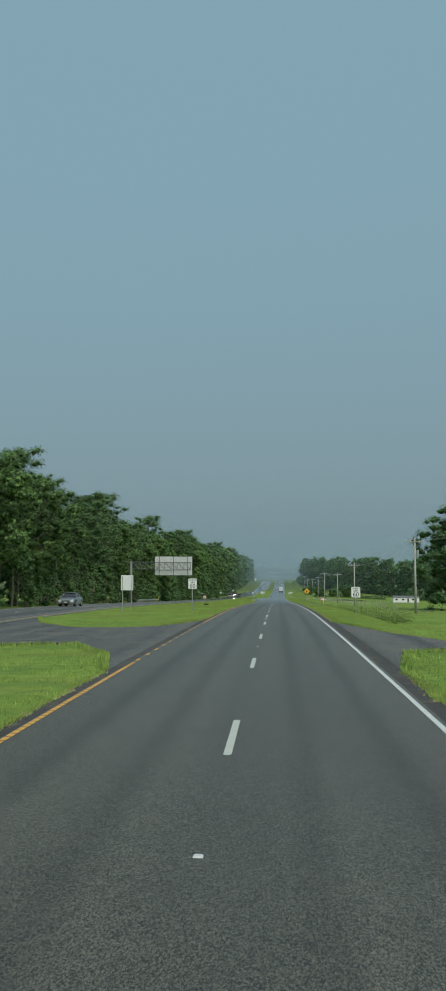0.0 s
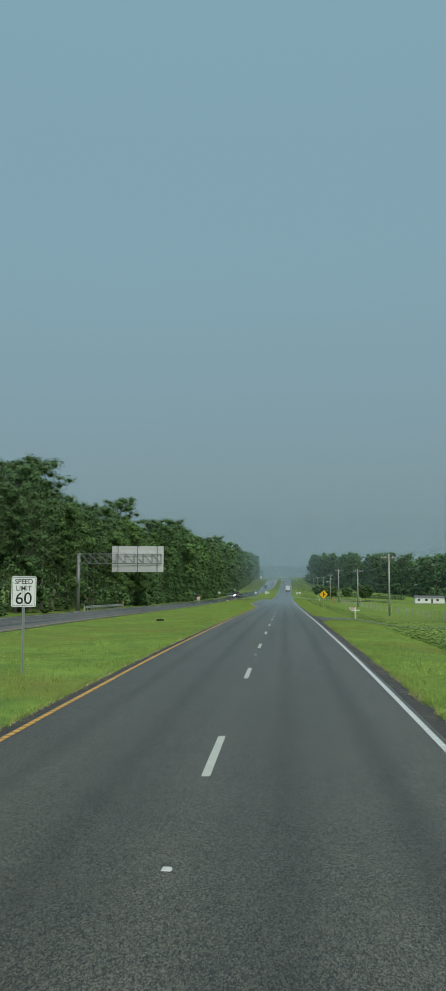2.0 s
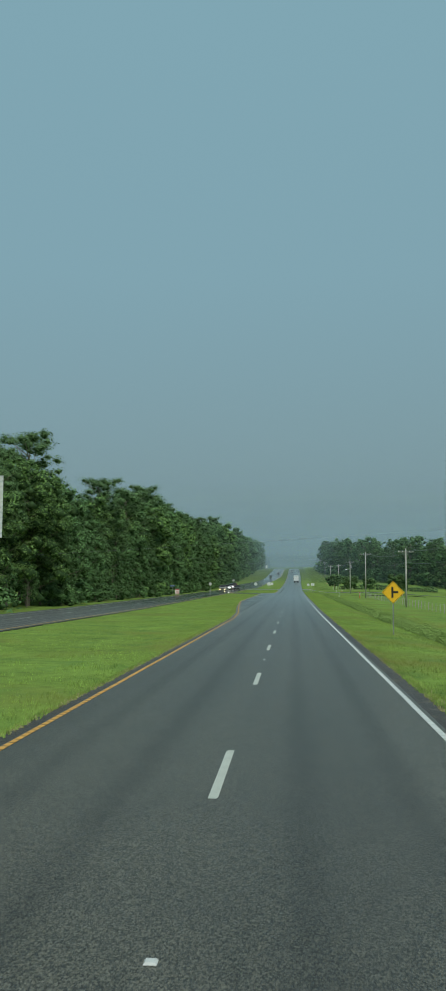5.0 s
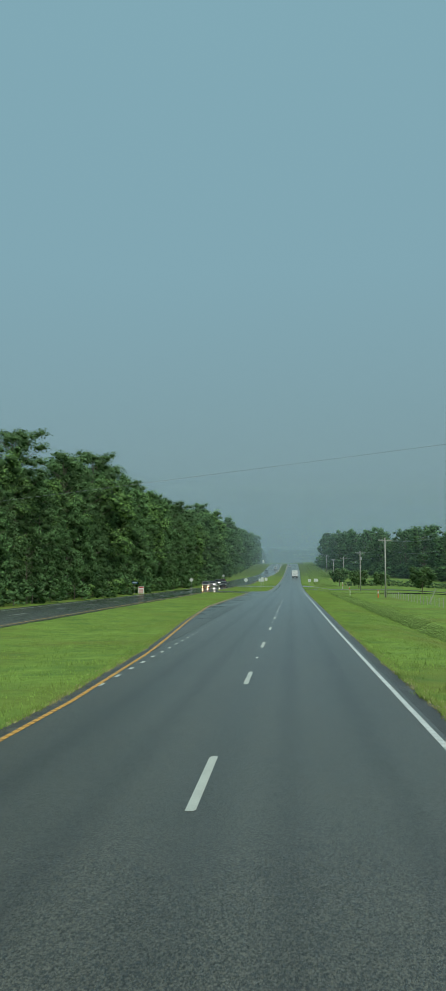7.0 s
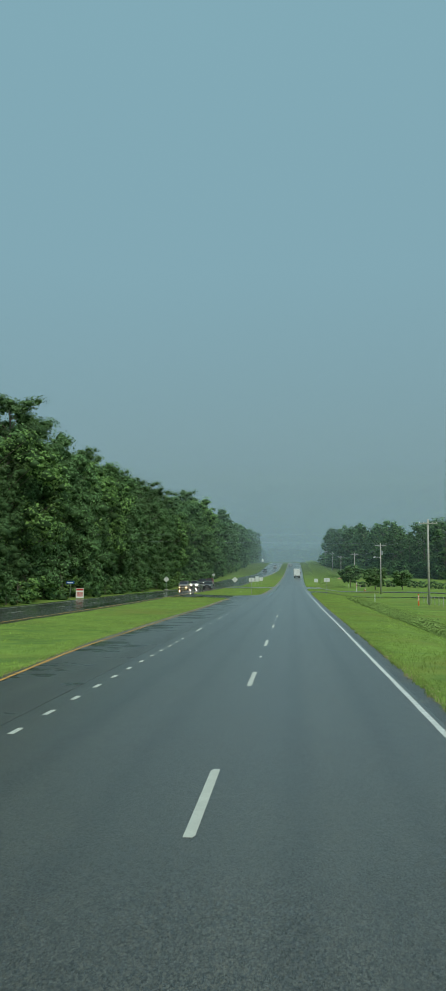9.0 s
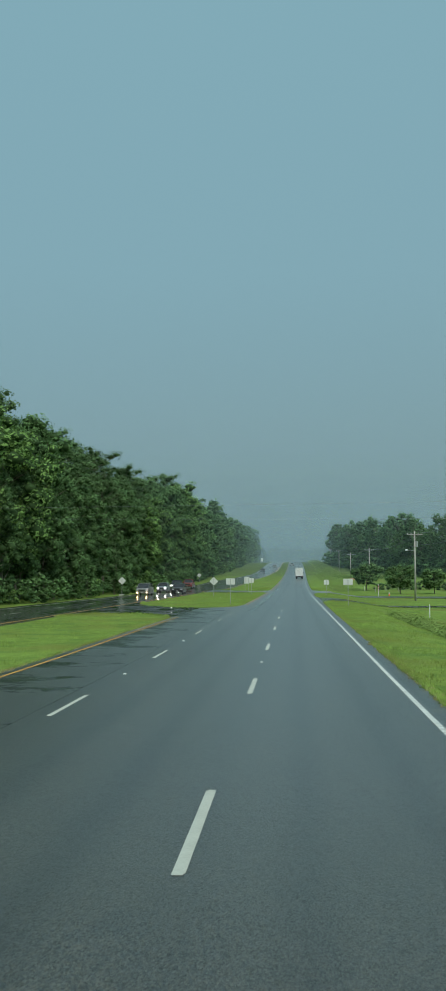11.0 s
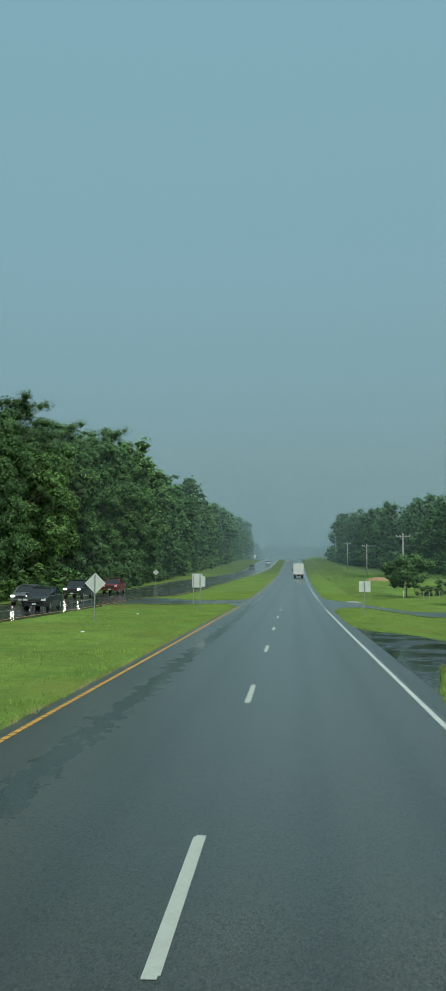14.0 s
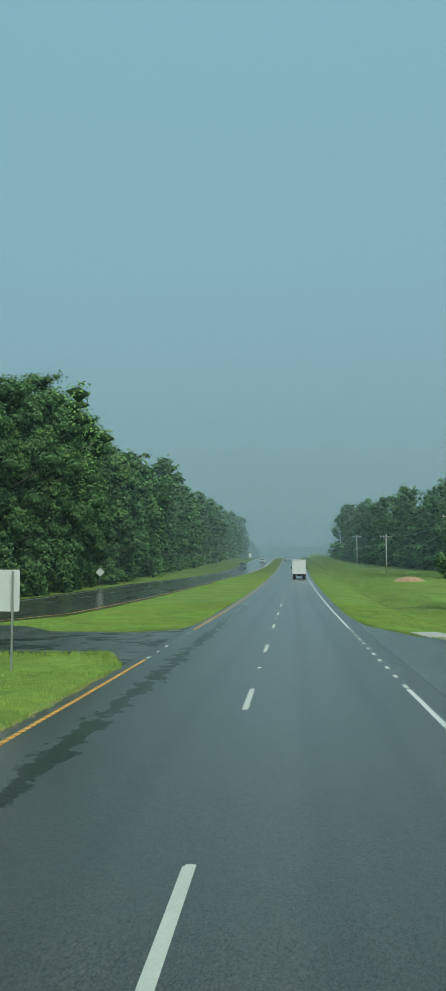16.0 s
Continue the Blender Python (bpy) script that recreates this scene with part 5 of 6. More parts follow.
vehicle("sedan_car", "sedan", -21.8, 89.5, "silver-grey sedan car on the far carriageway", (0.22, 0.24, 0.25), "off", 1)
vehicle("minivan", "minivan", -21.9, 400, "grey-brown minivan with amber fog lamps lit on wet asphalt", (0.25, 0.245, 0.23), "amber")
vehicle("suv_car", "suv", -17.8, 409, "black sport utility car on wet asphalt", (0.03, 0.032, 0.035), "off")
vehicle("suv_car", "suv", -21.8, 418, "silver-grey sport utility car with headlights lit on wet asphalt", (0.17, 0.185, 0.20), "white")
vehicle("black_pickup_truck", "pickup", -21.9, 435, "black pickup truck with headlights lit on wet asphalt", (0.025, 0.028, 0.033), "white")
vehicle("red_pickup_truck", "pickup", -21.9, 453, "red pickup truck with chrome grille on wet asphalt", (0.26, 0.012, 0.022), "off")
vehicle("sedan_car", "sedan", opp_far(640) + 2.8, 640, "small dark sedan far along the wet carriageway", (0.05, 0.055, 0.06), "off")
vehicle("suv_car", "suv", opp_far(700) + 6.2, 700, "white sport utility car far along the wet carriageway", (0.6, 0.6, 0.6), "off")


def box_truck(x, y):
    """A delivery truck seen from behind, tail at y."""
    xx = x + road_x(y)
    slope = math.degrees(math.atan2(road_z(y + 7) - road_z(y), 7))
    s = thing("box_truck", pose(xx, y, road_z(y) + 0.004, slope), "white box truck with a roll-up door on the wet carriageway", "truck")
    part("box", Geo().box((0, 3.3, 2.3), (2.5, 6.6, 2.6)), M_BOX, s)
    g = Geo()
    for k in range(7):
        g.box((0, -0.012, 1.13 + 0.36 * k), (2.2, 0.02, 0.345))
    part("roll_door", g, M_BOX, s)
    f = Geo().box((-1.2, -0.02, 2.3), (0.1, 0.05, 2.62)).box((1.2, -0.02, 2.3), (0.1, 0.05, 2.62)).box((0, -0.02, 3.58), (2.3, 0.05, 0.1))
    part("door_frame", f, M_ALU, s)
    part("chassis", Geo().box((0, 3.6, 0.8), (0.9, 7.4, 0.25)), M_TRIM, s)
    part("rear_bumper", Geo().box((0, 0.1, 0.62), (2.35, 0.14, 0.16)), M_TRIM, s)
    part("tail_board", Geo().box((0, -0.02, 0.94), (2.4, 0.06, 0.12)), M_TRIM, s)
    for sx in (-1, 1):
        part("tail_light", Geo().box((sx * 1.0, -0.06, 0.94), (0.26, 0.03, 0.09)), M_TAIL, s)
        part("mud_flap", Geo().box((sx * 0.85, 0.75, 0.5), (0.55, 0.02, 0.6)), M_TRIM, s)
        part("mirror", Geo().box((sx * 1.42, 7.6, 2.0), (0.22, 0.08, 0.5)), M_TRIM, s)
        for yy, w in ((1.4, 0.5), (7.6, 0.28)):
            wheel(s, sx * 0.92, yy, 0.46, w)
    part("cab", loft([ring(6.75, 1.1, 0.55, 2.6, 0.92, 0.05), ring(7.8, 1.1, 0.5, 2.55, 0.9, 0.05), ring(8.3, 1.08, 0.5, 1.7, 0.92), ring(8.75, 1.0, 0.55, 1.35, 0.9)]), M_BOX, s)
    part("plate", Geo().box((-0.5, -0.03, 0.72), (0.3, 0.01, 0.15)), M_PLATE, s)
    return s


box_truck(1.85, 556)
vehicle("sedan_car", "sedan", -1.8, 735, "small pale sedan car driving away over the far rise", (0.5, 0.51, 0.52), "off", 180)

# ---- small things along the verge ----
# shredded tyre on the median
rg = random.Random(5)
g = Geo()
for k in range(16):
    a = 0.2 * k
    r = 0.42 + 0.06 * rg.random()
    c = (0.55 * math.cos(a) * r * 1.35, 0.25 * math.sin(a) + 0.1 * rg.random(), 0.06 + 0.07 * rg.random())
    g.box(c, (0.2, 0.16, 0.10 + 0.06 * rg.random()), rg.random() * 90, 0.8)
xx = -9.3
tagged(part("tyre_scrap", g, M_TYRE), "black strip of shredded tyre lying in the median grass", "debris").matrix_basis = pose(xx, 120.8, ground_z(xx, 120.8) + 0.02, 0, 0, 10) @ Matrix.Diagonal((0.72, 0.72, 0.8, 1))


def stake(name, x, y, h, mat, label, band=None, cat="marker post", w=0.1):
    s = thing(name, pose(x, y, ground_z(x, y)), label, cat)
    part("post", Geo().tube((0, 0, -0.2), (0, 0, h), w / 2, w / 2.2, 8), mat, s)
    if band:
        for k in range(3):
            part("band", Geo().tube((0, 0, h * (0.45 + 0.17 * k)), (0, 0, h * (0.53 + 0.17 * k)), w / 2 + 0.004, n=8), band, s)
    return s


stake("gas_marker_post", 17.0, 433, 2.3, M_SIGNWHITE, "white marker post with red bands by the side road", M_RED, w=0.12)
stake("marker_post", 13.6, 352, 1.2, M_SIGNWHITE, "slim white marker post in the field edge", None)
stake("marker_post", 18.0, 476, 1.1, M_SIGNWHITE, "slim white marker post beside a garden tree", None)
for x, y in ((22.8, 473.8), (25.6, 473), (20.0, 470), (20.9, 471)):
    stake("fence_stub", x, y, 1.1, M_POLE, "short weathered timber post on the lawn", None, "post", 0.14)


def hydrant(x, y):
    s = thing("fire_hydrant", pose(x, y, ground_z(x, y)), "orange and white fire hydrant beside the side road", "hydrant")
    part("barrel", Geo().tube((0, 0, -0.1), (0, 0, 0.55), 0.11, n=12), M_ORANGE, s)
    part("bonnet", Geo().tube((0, 0, 0.55), (0, 0, 0.72), 0.14, 0.06, 12).tube((0, 0, 0.72), (0, 0, 0.8), 0.03, n=6), M_SIGNWHITE, s)
    for sx in (-1, 1):
        part("outlet", Geo().tube((0, 0, 0.42), (sx * 0.19, 0, 0.42), 0.06, n=8), M_SIGNWHITE, s)
    part("flange", Geo().tube((0, 0, 0.08), (0, 0, 0.12), 0.16, n=12), M_ORANGE, s)


hydrant(19.2, 435)
stake("gas_marker_post", 17.9, 337.5, 1.5, M_ORANGE, "orange and white pipeline marker post in the field edge", M_SIGNWHITE, w=0.2)
for x, y, a in ((21.5, 300, 24), (22.6, 288, -20)):
    s = thing("guy_guard", pose(x, y, ground_z(x, y), 0, a, 0), "leaning pale guy-wire guard beside the field fence", "post")
    part("tube", Geo().tube((0, 0, -0.2), (0, 0, 2.4), 0.06, n=8), M_POLE, s)
for x, y in ((-8.6, 388), (-9.4, 407)):
    g = Geo().box((0, 0, 0.05), (0.32, 0.2, 0.06), 20, 0.7).box((0.1, 0.05, 0.09), (0.16, 0.14, 0.05), 60, 0.6)
    tagged(part("litter", g, M_SIGNWHITE), "scrap of white litter in the median grass", "litter").matrix_basis = pose(x, y, ground_z(x, y) + 0.03) @ Matrix.Diagonal((0.55, 0.55, 0.55, 1))

# fence along the field
fence = thing("field_fence", pose(0, 0, 0), "wire fence with dark timber posts along the field", "fence")
FX = 20.5
ys_f = [142 + 3.2 * k for k in range(66)]
for y in ys_f:
    if abs(y - 129) > 6:
        part("post", Geo().tube((FX, y, ground_z(FX, y) - 0.2), (FX, y, ground_z(FX, y) + 1.2), 0.045, 0.04, 6), M_POLE, fence)
for hz in (0.3, 0.6, 0.9, 1.15):
    g = Geo()
    for a, b in zip(ys_f, ys_f[1:]):
        g.tube((FX, a, ground_z(FX, a) + hz), (FX, b, ground_z(FX, b) + hz), 0.005, n=3, caps=False)
    part("wire", g, M_STEEL, fence)


def mobile_home(x, y, turn):
    s = thing("mobile_home", pose(x, y, ground_z(x, y), 0, 0, turn), "long low white mobile home with a grey roof across the field", "house")
    part("wall", Geo().box((0, 0, 1.45), (13, 4.2, 2.5)), M_SIDING, s)
    part("skirting", Geo().box((0, 0, 0.1), (12.9, 4.1, 0.5)), M_CONCRETE, s)
    r = Geo()
    r.v += [(-6.7, -2.4, 2.7), (6.7, -2.4, 2.7), (6.7, 2.4, 2.7), (-6.7, 2.4, 2.7), (-6.7, 0, 3.6), (6.7, 0, 3.6)]
    r.f += [(0, 1, 5, 4), (2, 3, 4, 5), (1, 2, 5), (3, 0, 4), (0, 3, 2, 1)]
    part("roof", r, M_ROOF, s)
    for dx in (-4.8, -1.5, 3.4):
        w = part("window", Geo().box((dx, -2.11, 1.7), (1.2, 0.06, 0.9)), M_SIGNWHITE, s)
        part("pane", Geo().box((dx, -2.15, 1.7), (1.05, 0.03, 0.76)), M_GLASS, w)
    part("door", Geo().box((1.0, -2.12, 1.25), (0.9, 0.06, 2.0)), M_ROOF, s)


mobile_home(66, 438, 0)

# mound of bare clay on the bank
g = Geo()
n, mcount = 18, 6
for j in range(mcount + 1):
    r = j / mcount
    for i in range(n):
        a = 6.283 * i / n
        k = 1 + 0.25 * noise.noise((math.cos(a) * 2, math.sin(a) * 2, r))
        g.v.append((2.6 * r * k * math.cos(a), 2.0 * r * k * math.sin(a), 0.75 * (1 - r * r) * k - 0.15 + 0.12 * noise.noise((r * 4, a, 1))))
for j in range(mcount):
    for i in range(n):
        a, b = j * n + i, j * n + (i + 1) % n
        g.f.append((a, b, b + n, a + n))
tagged(part("clay_mound", g, M_DIRT, smooth=True), "heap of bare orange clay on the grassy bank", "mound").matrix_basis = pose(19.9, 531, ground_z(19.9, 531) + 0.1)
# concrete strip at the mouth of the side road
tagged(part("concrete_strip", Geo().box((0, 0, 0.0), (1.3, 2.6, 0.14)), M_CONCRETE), "pale concrete culvert slab beside the side road", "slab").matrix_basis = pose(7.6, 435.6, ground_z(7.6, 435.6) + 0.06, 0, 0, 8)

# ---- grass, weeds and corn ----
GAPS_L = ((24, 56), (328, 364), (420, 446))
CROSS = (((-15.3, 26), (-13, 31), (-9, 33.4), (-7.2, 33.6), (-5, 28.8), (-4.05, 24)), ((-15.3, 56), (-13.3, 49.4), (-10.3, 44.9), (-8, 44.6), (-5.9, 46.5), (-4.5, 51), (-4.05, 54)),
         ((-15.3, 330), (-14, 336.5), (-11, 338), (-9.4, 336), (-7.9, 333.5), (-7.3, 330)), ((-15.3, 364), (-14.6, 358.5), (-13, 354), (-10.2, 350), (-8, 349.6), (-7.3, 349.5)),
         ((-15.3, 420), (-13, 425), (-9, 426.8), (-5.2, 426.3), (-4.05, 423)), ((-15.3, 441), (-12, 439.3), (-10, 436), (-6, 436), (-4.5, 438), (-4.05, 441)),
         ((4.3, 25), (5.2, 30.5), (7.5, 33.5), (22, 35)), ((4.3, 52), (5.1, 48), (6.3, 41.5), (8.5, 39.8), (22, 40)),
         ((4.3, 119), (5.2, 124), (8, 126.5), (24, 128)), ((4.3, 138), (5.2, 132.5), (6.6, 131), (24, 131.5)),
         ((4.3, 368), (5.3, 374), (8, 376), (40, 378)), ((4.3, 394), (5.2, 390.5), (8, 386), (12, 383), (40, 383)),
         ((4.3, 416), (5, 419.5), (8, 423.5), (70, 425)), ((4.3, 452), (4.6, 442), (6.1, 434.5), (8, 432.5), (70, 432)))


def paved(x, y):
    if x < 0:
        if x > table(LEFT_EDGE, y) - 0.02 or x < opp_near(y) + 0.05:
            return True
        pairs = CROSS[0:6]
    else:
        if x < 4.34:
            return True
        pairs = CROSS[6:]
    for lo, hi in zip(pairs[::2], pairs[1::2]):
        if table(lo, x) - 0.05 < y < table(hi, x) + 0.05:
            return True
    return False


def tufts(name, x0, x1, y0, y1, count, h, label, material, near, blades=4):
    """Tufts of blades, denser towards the edge at x = near."""
    rg = random.Random(hash((x0, count)) % 1000)
    g = Geo()
    for _ in range(count):
        u = rg.random() ** 1.7
        x = near + ((x1 - near) if near == x0 else (x0 - near)) * u
        y = rg.uniform(y0, y1)
        if paved(x, y):
            continue
        xx = x + road_x(y)
        z = ground_z(xx, y) - 0.02
        lump = 0.85 + 0.9 * noise.noise((xx * 0.8, y * 0.5, 7))
        for _b in range(blades):
            a = rg.random() * 6.283
            hh = h * rg.uniform(0.5, 1.3) * lump
            bx, by = xx + rg.gauss(0, 0.08), y + rg.gauss(0, 0.08)
            lx, ly = hh * 0.45 * math.cos(a), hh * 0.45 * math.sin(a)
            w = 0.013 + 0.011 * rg.random()
            px, py = -w * math.sin(a), w * math.cos(a)
            i = len(g.v)
            if px < 0:
                px, py = -px, -py
            g.v += [(bx - px, by - py, z), (bx + px, by + py, z), (bx + lx, by + ly, z + hh)]
            g.f.append((i, i + 1, i + 2))
    up = Vector((0.0, -0.25, 0.97))
    return tagged(part(name, g.mesh(name, normals=[up] * len(g.v)), material), label, "grass", kind="stuff")


tufts("median_grass", -15.2, -4.1, 8, 470, 78000, 0.10, "mown green grass on the median", M_GRASS, -4.1, 3)
tufts("verge_grass", 4.36, 15, 8, 470, 78000, 0.10, "mown green grass on the verge", M_GRASS, 4.36, 3)
tufts("far_verge_grass", -29, -24.3, 40, 470, 9000, 0.22, "rough grass between the far carriageway and the wood", M_GRASS, -24.4)


def fringe(name, side, count, h, reach, label, material, seed):
    """Grass creeping over the edge of the asphalt in uneven lobes."""
    rg = random.Random(seed)
    g = Geo()
    gaps = ((23, 54), (330, 352), (422, 442)) if side < 0 else ((24, 53), (118, 139), (367, 395), (415, 453))
    for _ in range(count):
        y = 5 + 445 * rg.random()
        if any(a < y < b for a, b in gaps):
            continue
        edge = table(LEFT_EDGE, y) if side < 0 else 4.32
        lobe = 0.5 + 0.5 * noise.noise((y * 0.55, seed, side)) + 0.35 * noise.noise((y * 2.1, seed, side))
        d = abs(rg.gauss(0, 0.16)) - reach * lobe
        x = edge + side * d + road_x(y)
        z = road_z(y) - 0.01 if d < 0.05 else ground_z(x, y) - 0.02
        for _b in range(3):
            a = rg.random() * 6.283
            hh = h * rg.uniform(0.5, 1.3) * (0.7 + 0.5 * lobe)
            bx, by = x + rg.gauss(0, 0.04), y + rg.gauss(0, 0.06)
            w = 0.012 + 0.010 * rg.random()
            px, py = abs(w * math.sin(a)), w * math.cos(a) * (-1 if math.sin(a) > 0 else 1)
            i = len(g.v)
            g.v += [(bx - px, by - py, z), (bx + px, by + py, z), (bx + hh * 0.5 * math.cos(a), by + hh * 0.5 * math.sin(a), z + hh)]
            g.f.append((i, i + 1, i + 2))
    up = Vector((0.0, -0.25, 0.97))
    return tagged(part(name, g.mesh(name, normals=[up] * len(g.v)), material), label, "grass", kind="stuff")


for side in (-1, 1):
    fringe("edge_grass", side, 34000, 0.09, 0.06 if side < 0 else 0.2, "longer grass leaning over the edge of the asphalt", M_GRASS, 3)
    fringe("dry_edge_grass", side, 15000, 0.06, 0.13 if side < 0 else 0.26, "thin dry grass along the edge of the asphalt", M_DRY, 4)


def outline_tufts(name, label, material, h, per_metre, spread_out):
    """Grass hanging over the curved outlines of crossovers and drives."""
    rg = random.Random(77)
    g = Geo()
    for k, line in enumerate(CROSS):
        out = -1 if k % 2 == 0 else 1
        for (xa, ya), (xb, yb) in zip(line, line[1:]):
            if abs(xb) > 23 and xa > 20:
                continue
            far = min(abs(xb - xa), 14) / max(0.01, abs(xb - xa))
            for _ in range(int(math.hypot(xb - xa, yb - ya) * far * per_metre)):
                u = rg.random() * far
                x, y = xa + (xb - xa) * u, ya + (yb - ya) * u
                nx_, ny_ = -(yb - ya), (xb - xa)
                q = math.hypot(nx_, ny_)
                if ny_ * out < 0:
                    nx_, ny_ = -nx_, -ny_
                d = 0.03 + abs(rg.gauss(0, spread_out))
                x, y = x + nx_ / q * d, y + ny_ / q * d
                xx = x + road_x(y)
                z = min(ground_z(xx, y), road_z(y)) - 0.02
                a = rg.random() * 6.283
                hh = h * rg.uniform(0.5, 1.3)
                w = 0.02 + 0.014 * rg.random()
                px, py = -w * math.sin(a), w * math.cos(a)
                if px < 0:
                    px, py = -px, -py
                i = len(g.v)
                g.v += [(xx - px, y - py, z), (xx + px, y + py, z), (xx + hh * 0.5 * math.cos(a), y + hh * 0.5 * math.sin(a), z + hh)]
                g.f.append((i, i + 1, i + 2))
    up = Vector((0.0, -0.25, 0.97))
    return tagged(part(name, g.mesh(name, normals=[up] * len(g.v)), material), label, "grass", kind="stuff")


outline_tufts("crossover_edge_grass", "uneven grass growing over the edges of the paving", M_GRASS, 0.17, 95, 0.16)
outline_tufts("crossover_dry_grass", "thin dry grass along the edges of the paving", M_DRY, 0.10, 22, 0.07)


def weeds(name, x0, x1, y0, y1, count, h, label, material, thin=-0.2):
    rg = random.Random(int(y0) + count)
    g = Geo()
    for _ in range(count):
        x, y = rg.uniform(x0, x1), rg.uniform(y0, y1)
        if paved(x, y):
            continue
        clump = noise.noise((x * 0.5, y * 0.22, 5)) + 0.6 * noise.noise((x * 1.4, y * 0.7, 2))
        if clump < thin:
            continue
        z = ground_z(x, y)
        hh = h * rg.uniform(0.35, 1.15) * (0.65 + 0.7 * clump)
        for k in range(7):
            u = k / 6
            a = rg.random() * 6.283
            s = 0.06 + 0.08 * rg.random()
            c = (x + rg.gauss(0, 0.10 + 0.1 * u), y + rg.gauss(0, 0.10 + 0.1 * u), z + hh * u)
            ca, sa = math.cos(a), math.sin(a)
            i = len(g.v)
            g.v += [(c[0] - s * ca, c[1] - s * sa, c[2]), (c[0] + 0.35 * s * sa, c[1] - 0.35 * s * ca, c[2] + 0.4 * s), (c[0] + s * ca, c[1] + s * sa, c[2] + 0.5 * s), (c[0] - 0.35 * s * sa, c[1] + 0.35 * s * ca, c[2] + 0.2 * s)]
            g.f.append((i, i + 1, i + 2, i + 3))
    up = Vector((0.0, -0.35, 0.94))
    return tagged(part(name, g.mesh(name, normals=[up] * len(g.v)), material), label, "weeds", kind="stuff")


weeds("ditch_weeds", 9.0, 13.5, 76, 118, 3000, 1.25, "tall rank weeds growing in the roadside ditch", M_WEED)
weeds("ditch_weeds", 9.2, 12.4, 140, 350, 13000, 0.72, "rank weeds growing along the roadside ditch", M_WEED)
weeds("bank_weeds", 9.5, 17, 470, 620, 3000, 0.9, "rough weeds on the roadside bank", M_WEED)
weeds("bank_brush", 11.5, 19, 585, 900, 7000, 2.3, "overgrown olive brush on the far bank", M_WEED, -0.35)
weeds("corn_field", 15, 60, 545, 572, 4000, 1.5, "rows of green corn on the bank", M_CORN, -2)


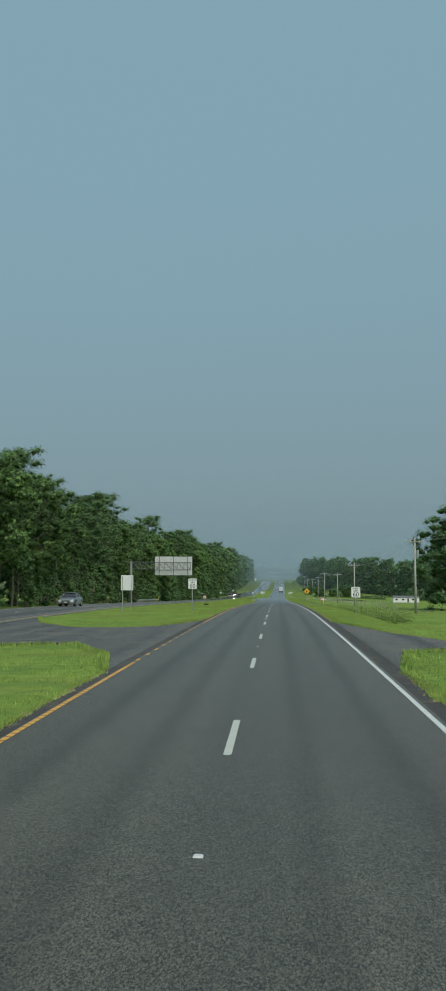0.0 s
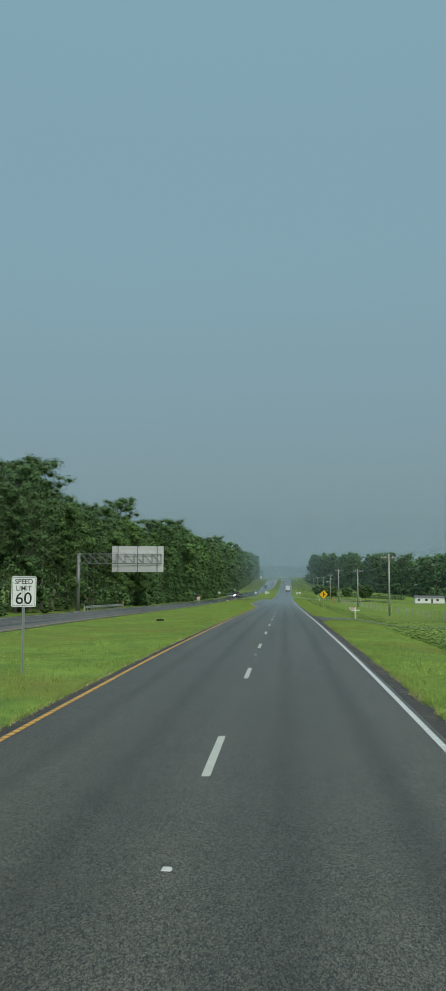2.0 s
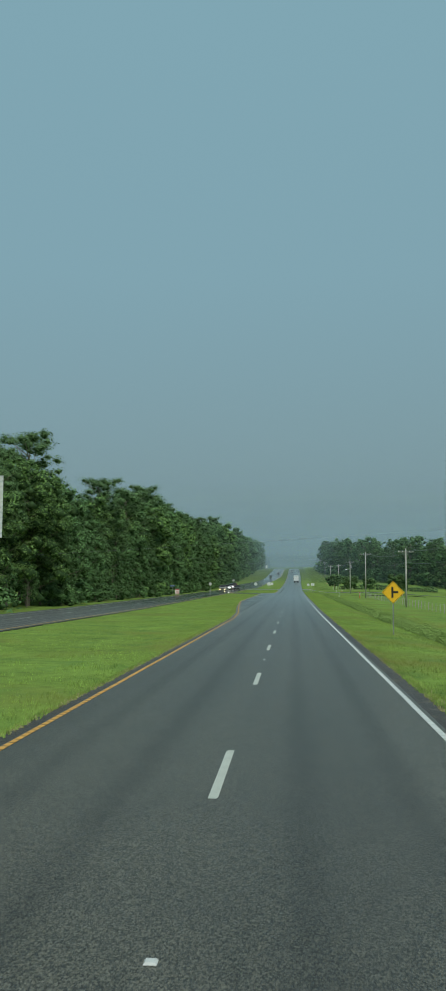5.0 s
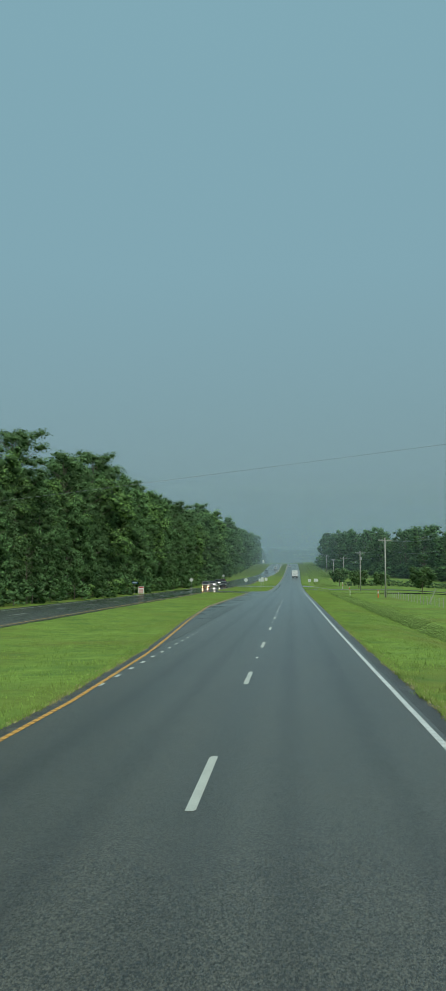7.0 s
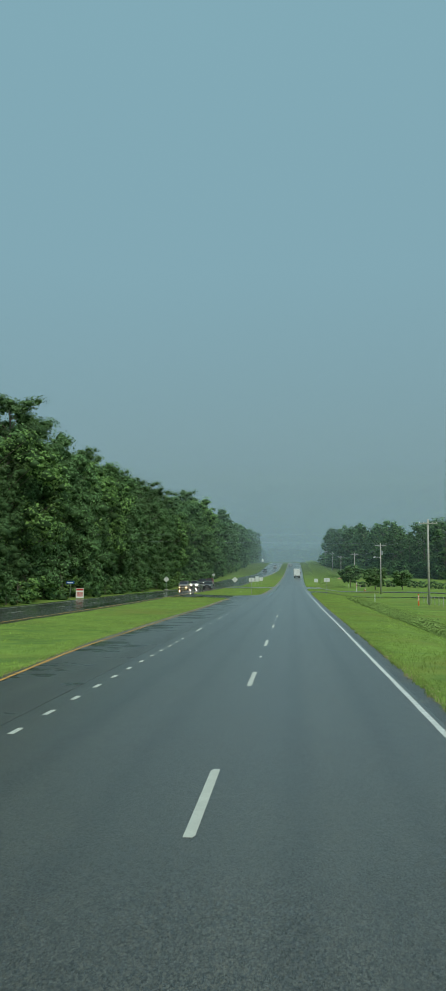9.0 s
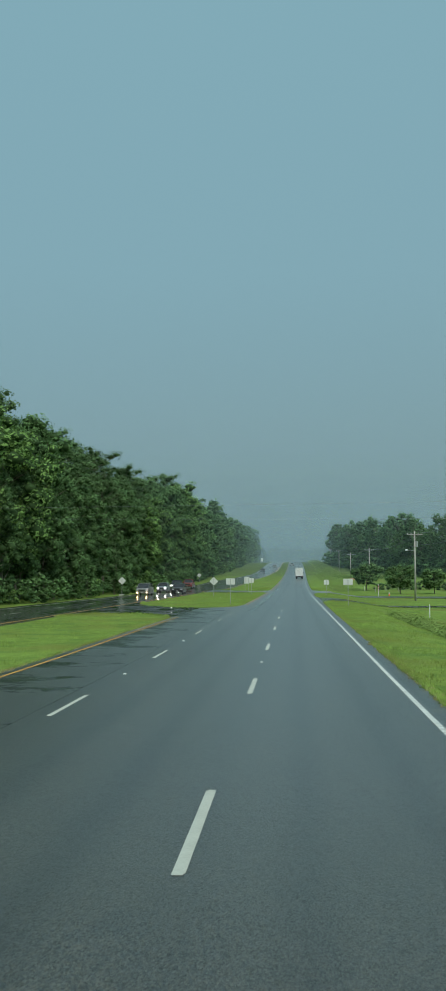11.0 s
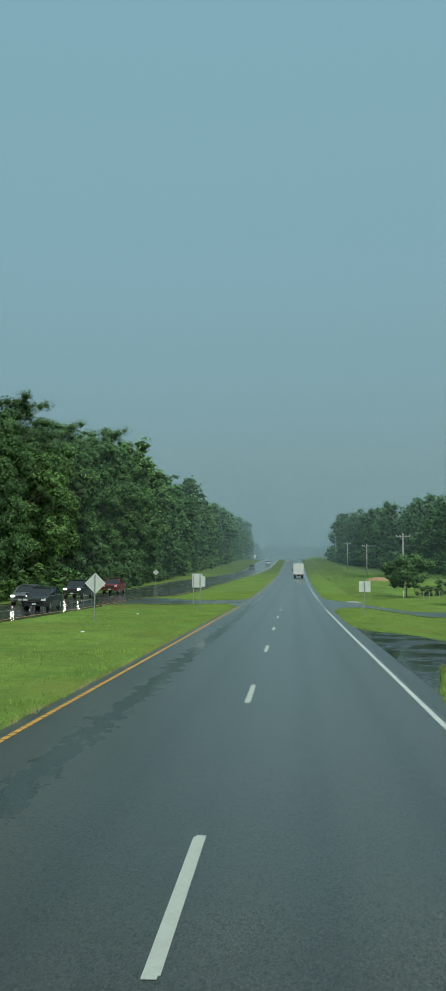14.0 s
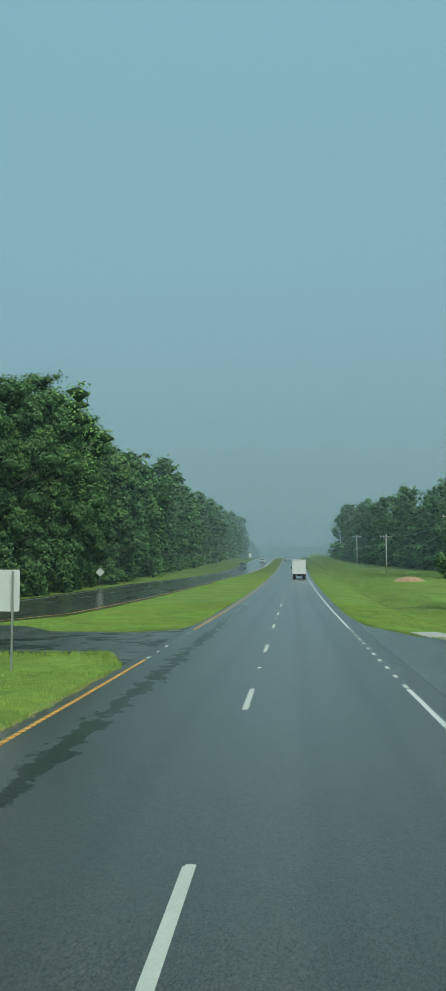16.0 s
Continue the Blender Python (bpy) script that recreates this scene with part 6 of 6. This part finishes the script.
# ---- translucent sheets added to stand in for haze over the far road ----
def haze_sheet(y, density, foot=(-14.0, -9.0), head=(90.0, 18.0)):
    """A flat pale sheet standing in for haze: mostly clear, gone high up."""
    m = bpy.data.materials.new("haze_sheet")
    m.use_nodes = True
    n, l = nodes_of(m)
    n.remove(n["Principled BSDF"])
    co, sep = n.new("ShaderNodeTexCoord"), n.new("ShaderNodeSeparateXYZ")
    l.new(co.outputs["Object"], sep.inputs[0])
    low, high, no = n.new("ShaderNodeMapRange"), n.new("ShaderNodeMapRange"), n.new("ShaderNodeTexNoise")
    low.interpolation_type = high.interpolation_type = "SMOOTHSTEP"
    low.inputs[1].default_value, low.inputs[2].default_value = foot
    high.inputs[1].default_value, high.inputs[2].default_value = head
    no.inputs["Scale"].default_value, no.inputs["Detail"].default_value = 0.03, 3
    l.new(sep.outputs[2], low.inputs[0])
    l.new(sep.outputs[2], high.inputs[0])
    l.new(co.outputs["Object"], no.inputs["Vector"])
    a, b = n.new("ShaderNodeMath"), n.new("ShaderNodeMath")
    a.operation = b.operation = "MULTIPLY"
    l.new(low.outputs[0], a.inputs[0])
    l.new(high.outputs[0], a.inputs[1])
    dn = n.new("ShaderNodeMapRange")
    dn.inputs[3].default_value, dn.inputs[4].default_value = density * 0.7, density * 1.3
    l.new(no.outputs[0], dn.inputs[0])
    l.new(a.outputs[0], b.inputs[0])
    l.new(dn.outputs[0], b.inputs[1])
    tr, df, mix = n.new("ShaderNodeBsdfTransparent"), n.new("ShaderNodeBsdfDiffuse"), n.new("ShaderNodeMixShader")
    df.inputs[0].default_value = (0.30, 0.435, 0.505, 1)
    l.new(b.outputs[0], mix.inputs[0])
    l.new(tr.outputs[0], mix.inputs[1])
    l.new(df.outputs[0], mix.inputs[2])
    l.new(mix.outputs[0], n["Material Output"].inputs[0])
    g = Geo()
    for k in range(20):
        x0, x1 = -220 + 22 * k, -198 + 22 * k
        b0, b1 = 3 * noise.noise((x0 * 0.02, y, 0)), 3 * noise.noise((x1 * 0.02, y, 0))
        g.face([(x0, b0, -6), (x1, b1, -6), (x1, b1, 116), (x0, b0, 116)])
    ob = part("haze_plane", g, m)
    ob.matrix_basis = pose(0, y, road_z(y))
    tagged(ob, "flat translucent sheet added for distance haze over the road", "rain", kind="structure")


for y, k in ((470, 0.03), (530, 0.035), (600, 0.045), (680, 0.08), (765, 0.13), (860, 0.20), (980, 0.30)):
    haze_sheet(y, k)


# ---- flat glowing far woods, rain haze mixed into their colour ----
def haze_shader(name, col):
    m = bpy.data.materials.new(name)
    m.use_nodes = True
    n, l = nodes_of(m)
    n.remove(n["Principled BSDF"])
    em = n.new("ShaderNodeEmission")
    em.inputs[0].default_value = (*col, 1)
    l.new(em.outputs[0], n["Material Output"].inputs[0])
    return m


def backdrop(name, y, x0, x1, base, h, rough, col, seed):
    g = Geo()
    n = int((x1 - x0) / 2.5)
    for k in range(n + 1):
        x = x0 + (x1 - x0) * k / n
        t = h(x) + rough * (noise.noise((x * 0.06, seed, 0)) + 0.6 * noise.noise((x * 0.22, seed, 4)) + 0.3 * noise.noise((x * 0.7, seed, 9)))
        g.v += [(x, y, base), (x, y, base + max(1.0, t))]
    for k in range(n):
        a = 2 * k
        g.f.append((a, a + 2, a + 3, a + 1))
    tagged(part(name, g, haze_shader(name, col)), "flat distant wood backdrop with haze in its glowing colour", "backdrop", kind="structure")


backdrop("backdrop_1", 1150, -420, -20, -12, lambda x: 27 * smoothstep(-17, -31, x) + 10 * smoothstep(-60, -300, x), 5, (0.072, 0.115, 0.125), 1.0)
backdrop("backdrop_2", 1150, 26, 420, -12, lambda x: 24 * smoothstep(22, 42, x) + 12 * smoothstep(60, 300, x), 5, (0.085, 0.132, 0.143), 2.0)
backdrop("backdrop_3", 1600, -900, 900, -20, lambda x: 38, 6, (0.125, 0.190, 0.212), 3.0)
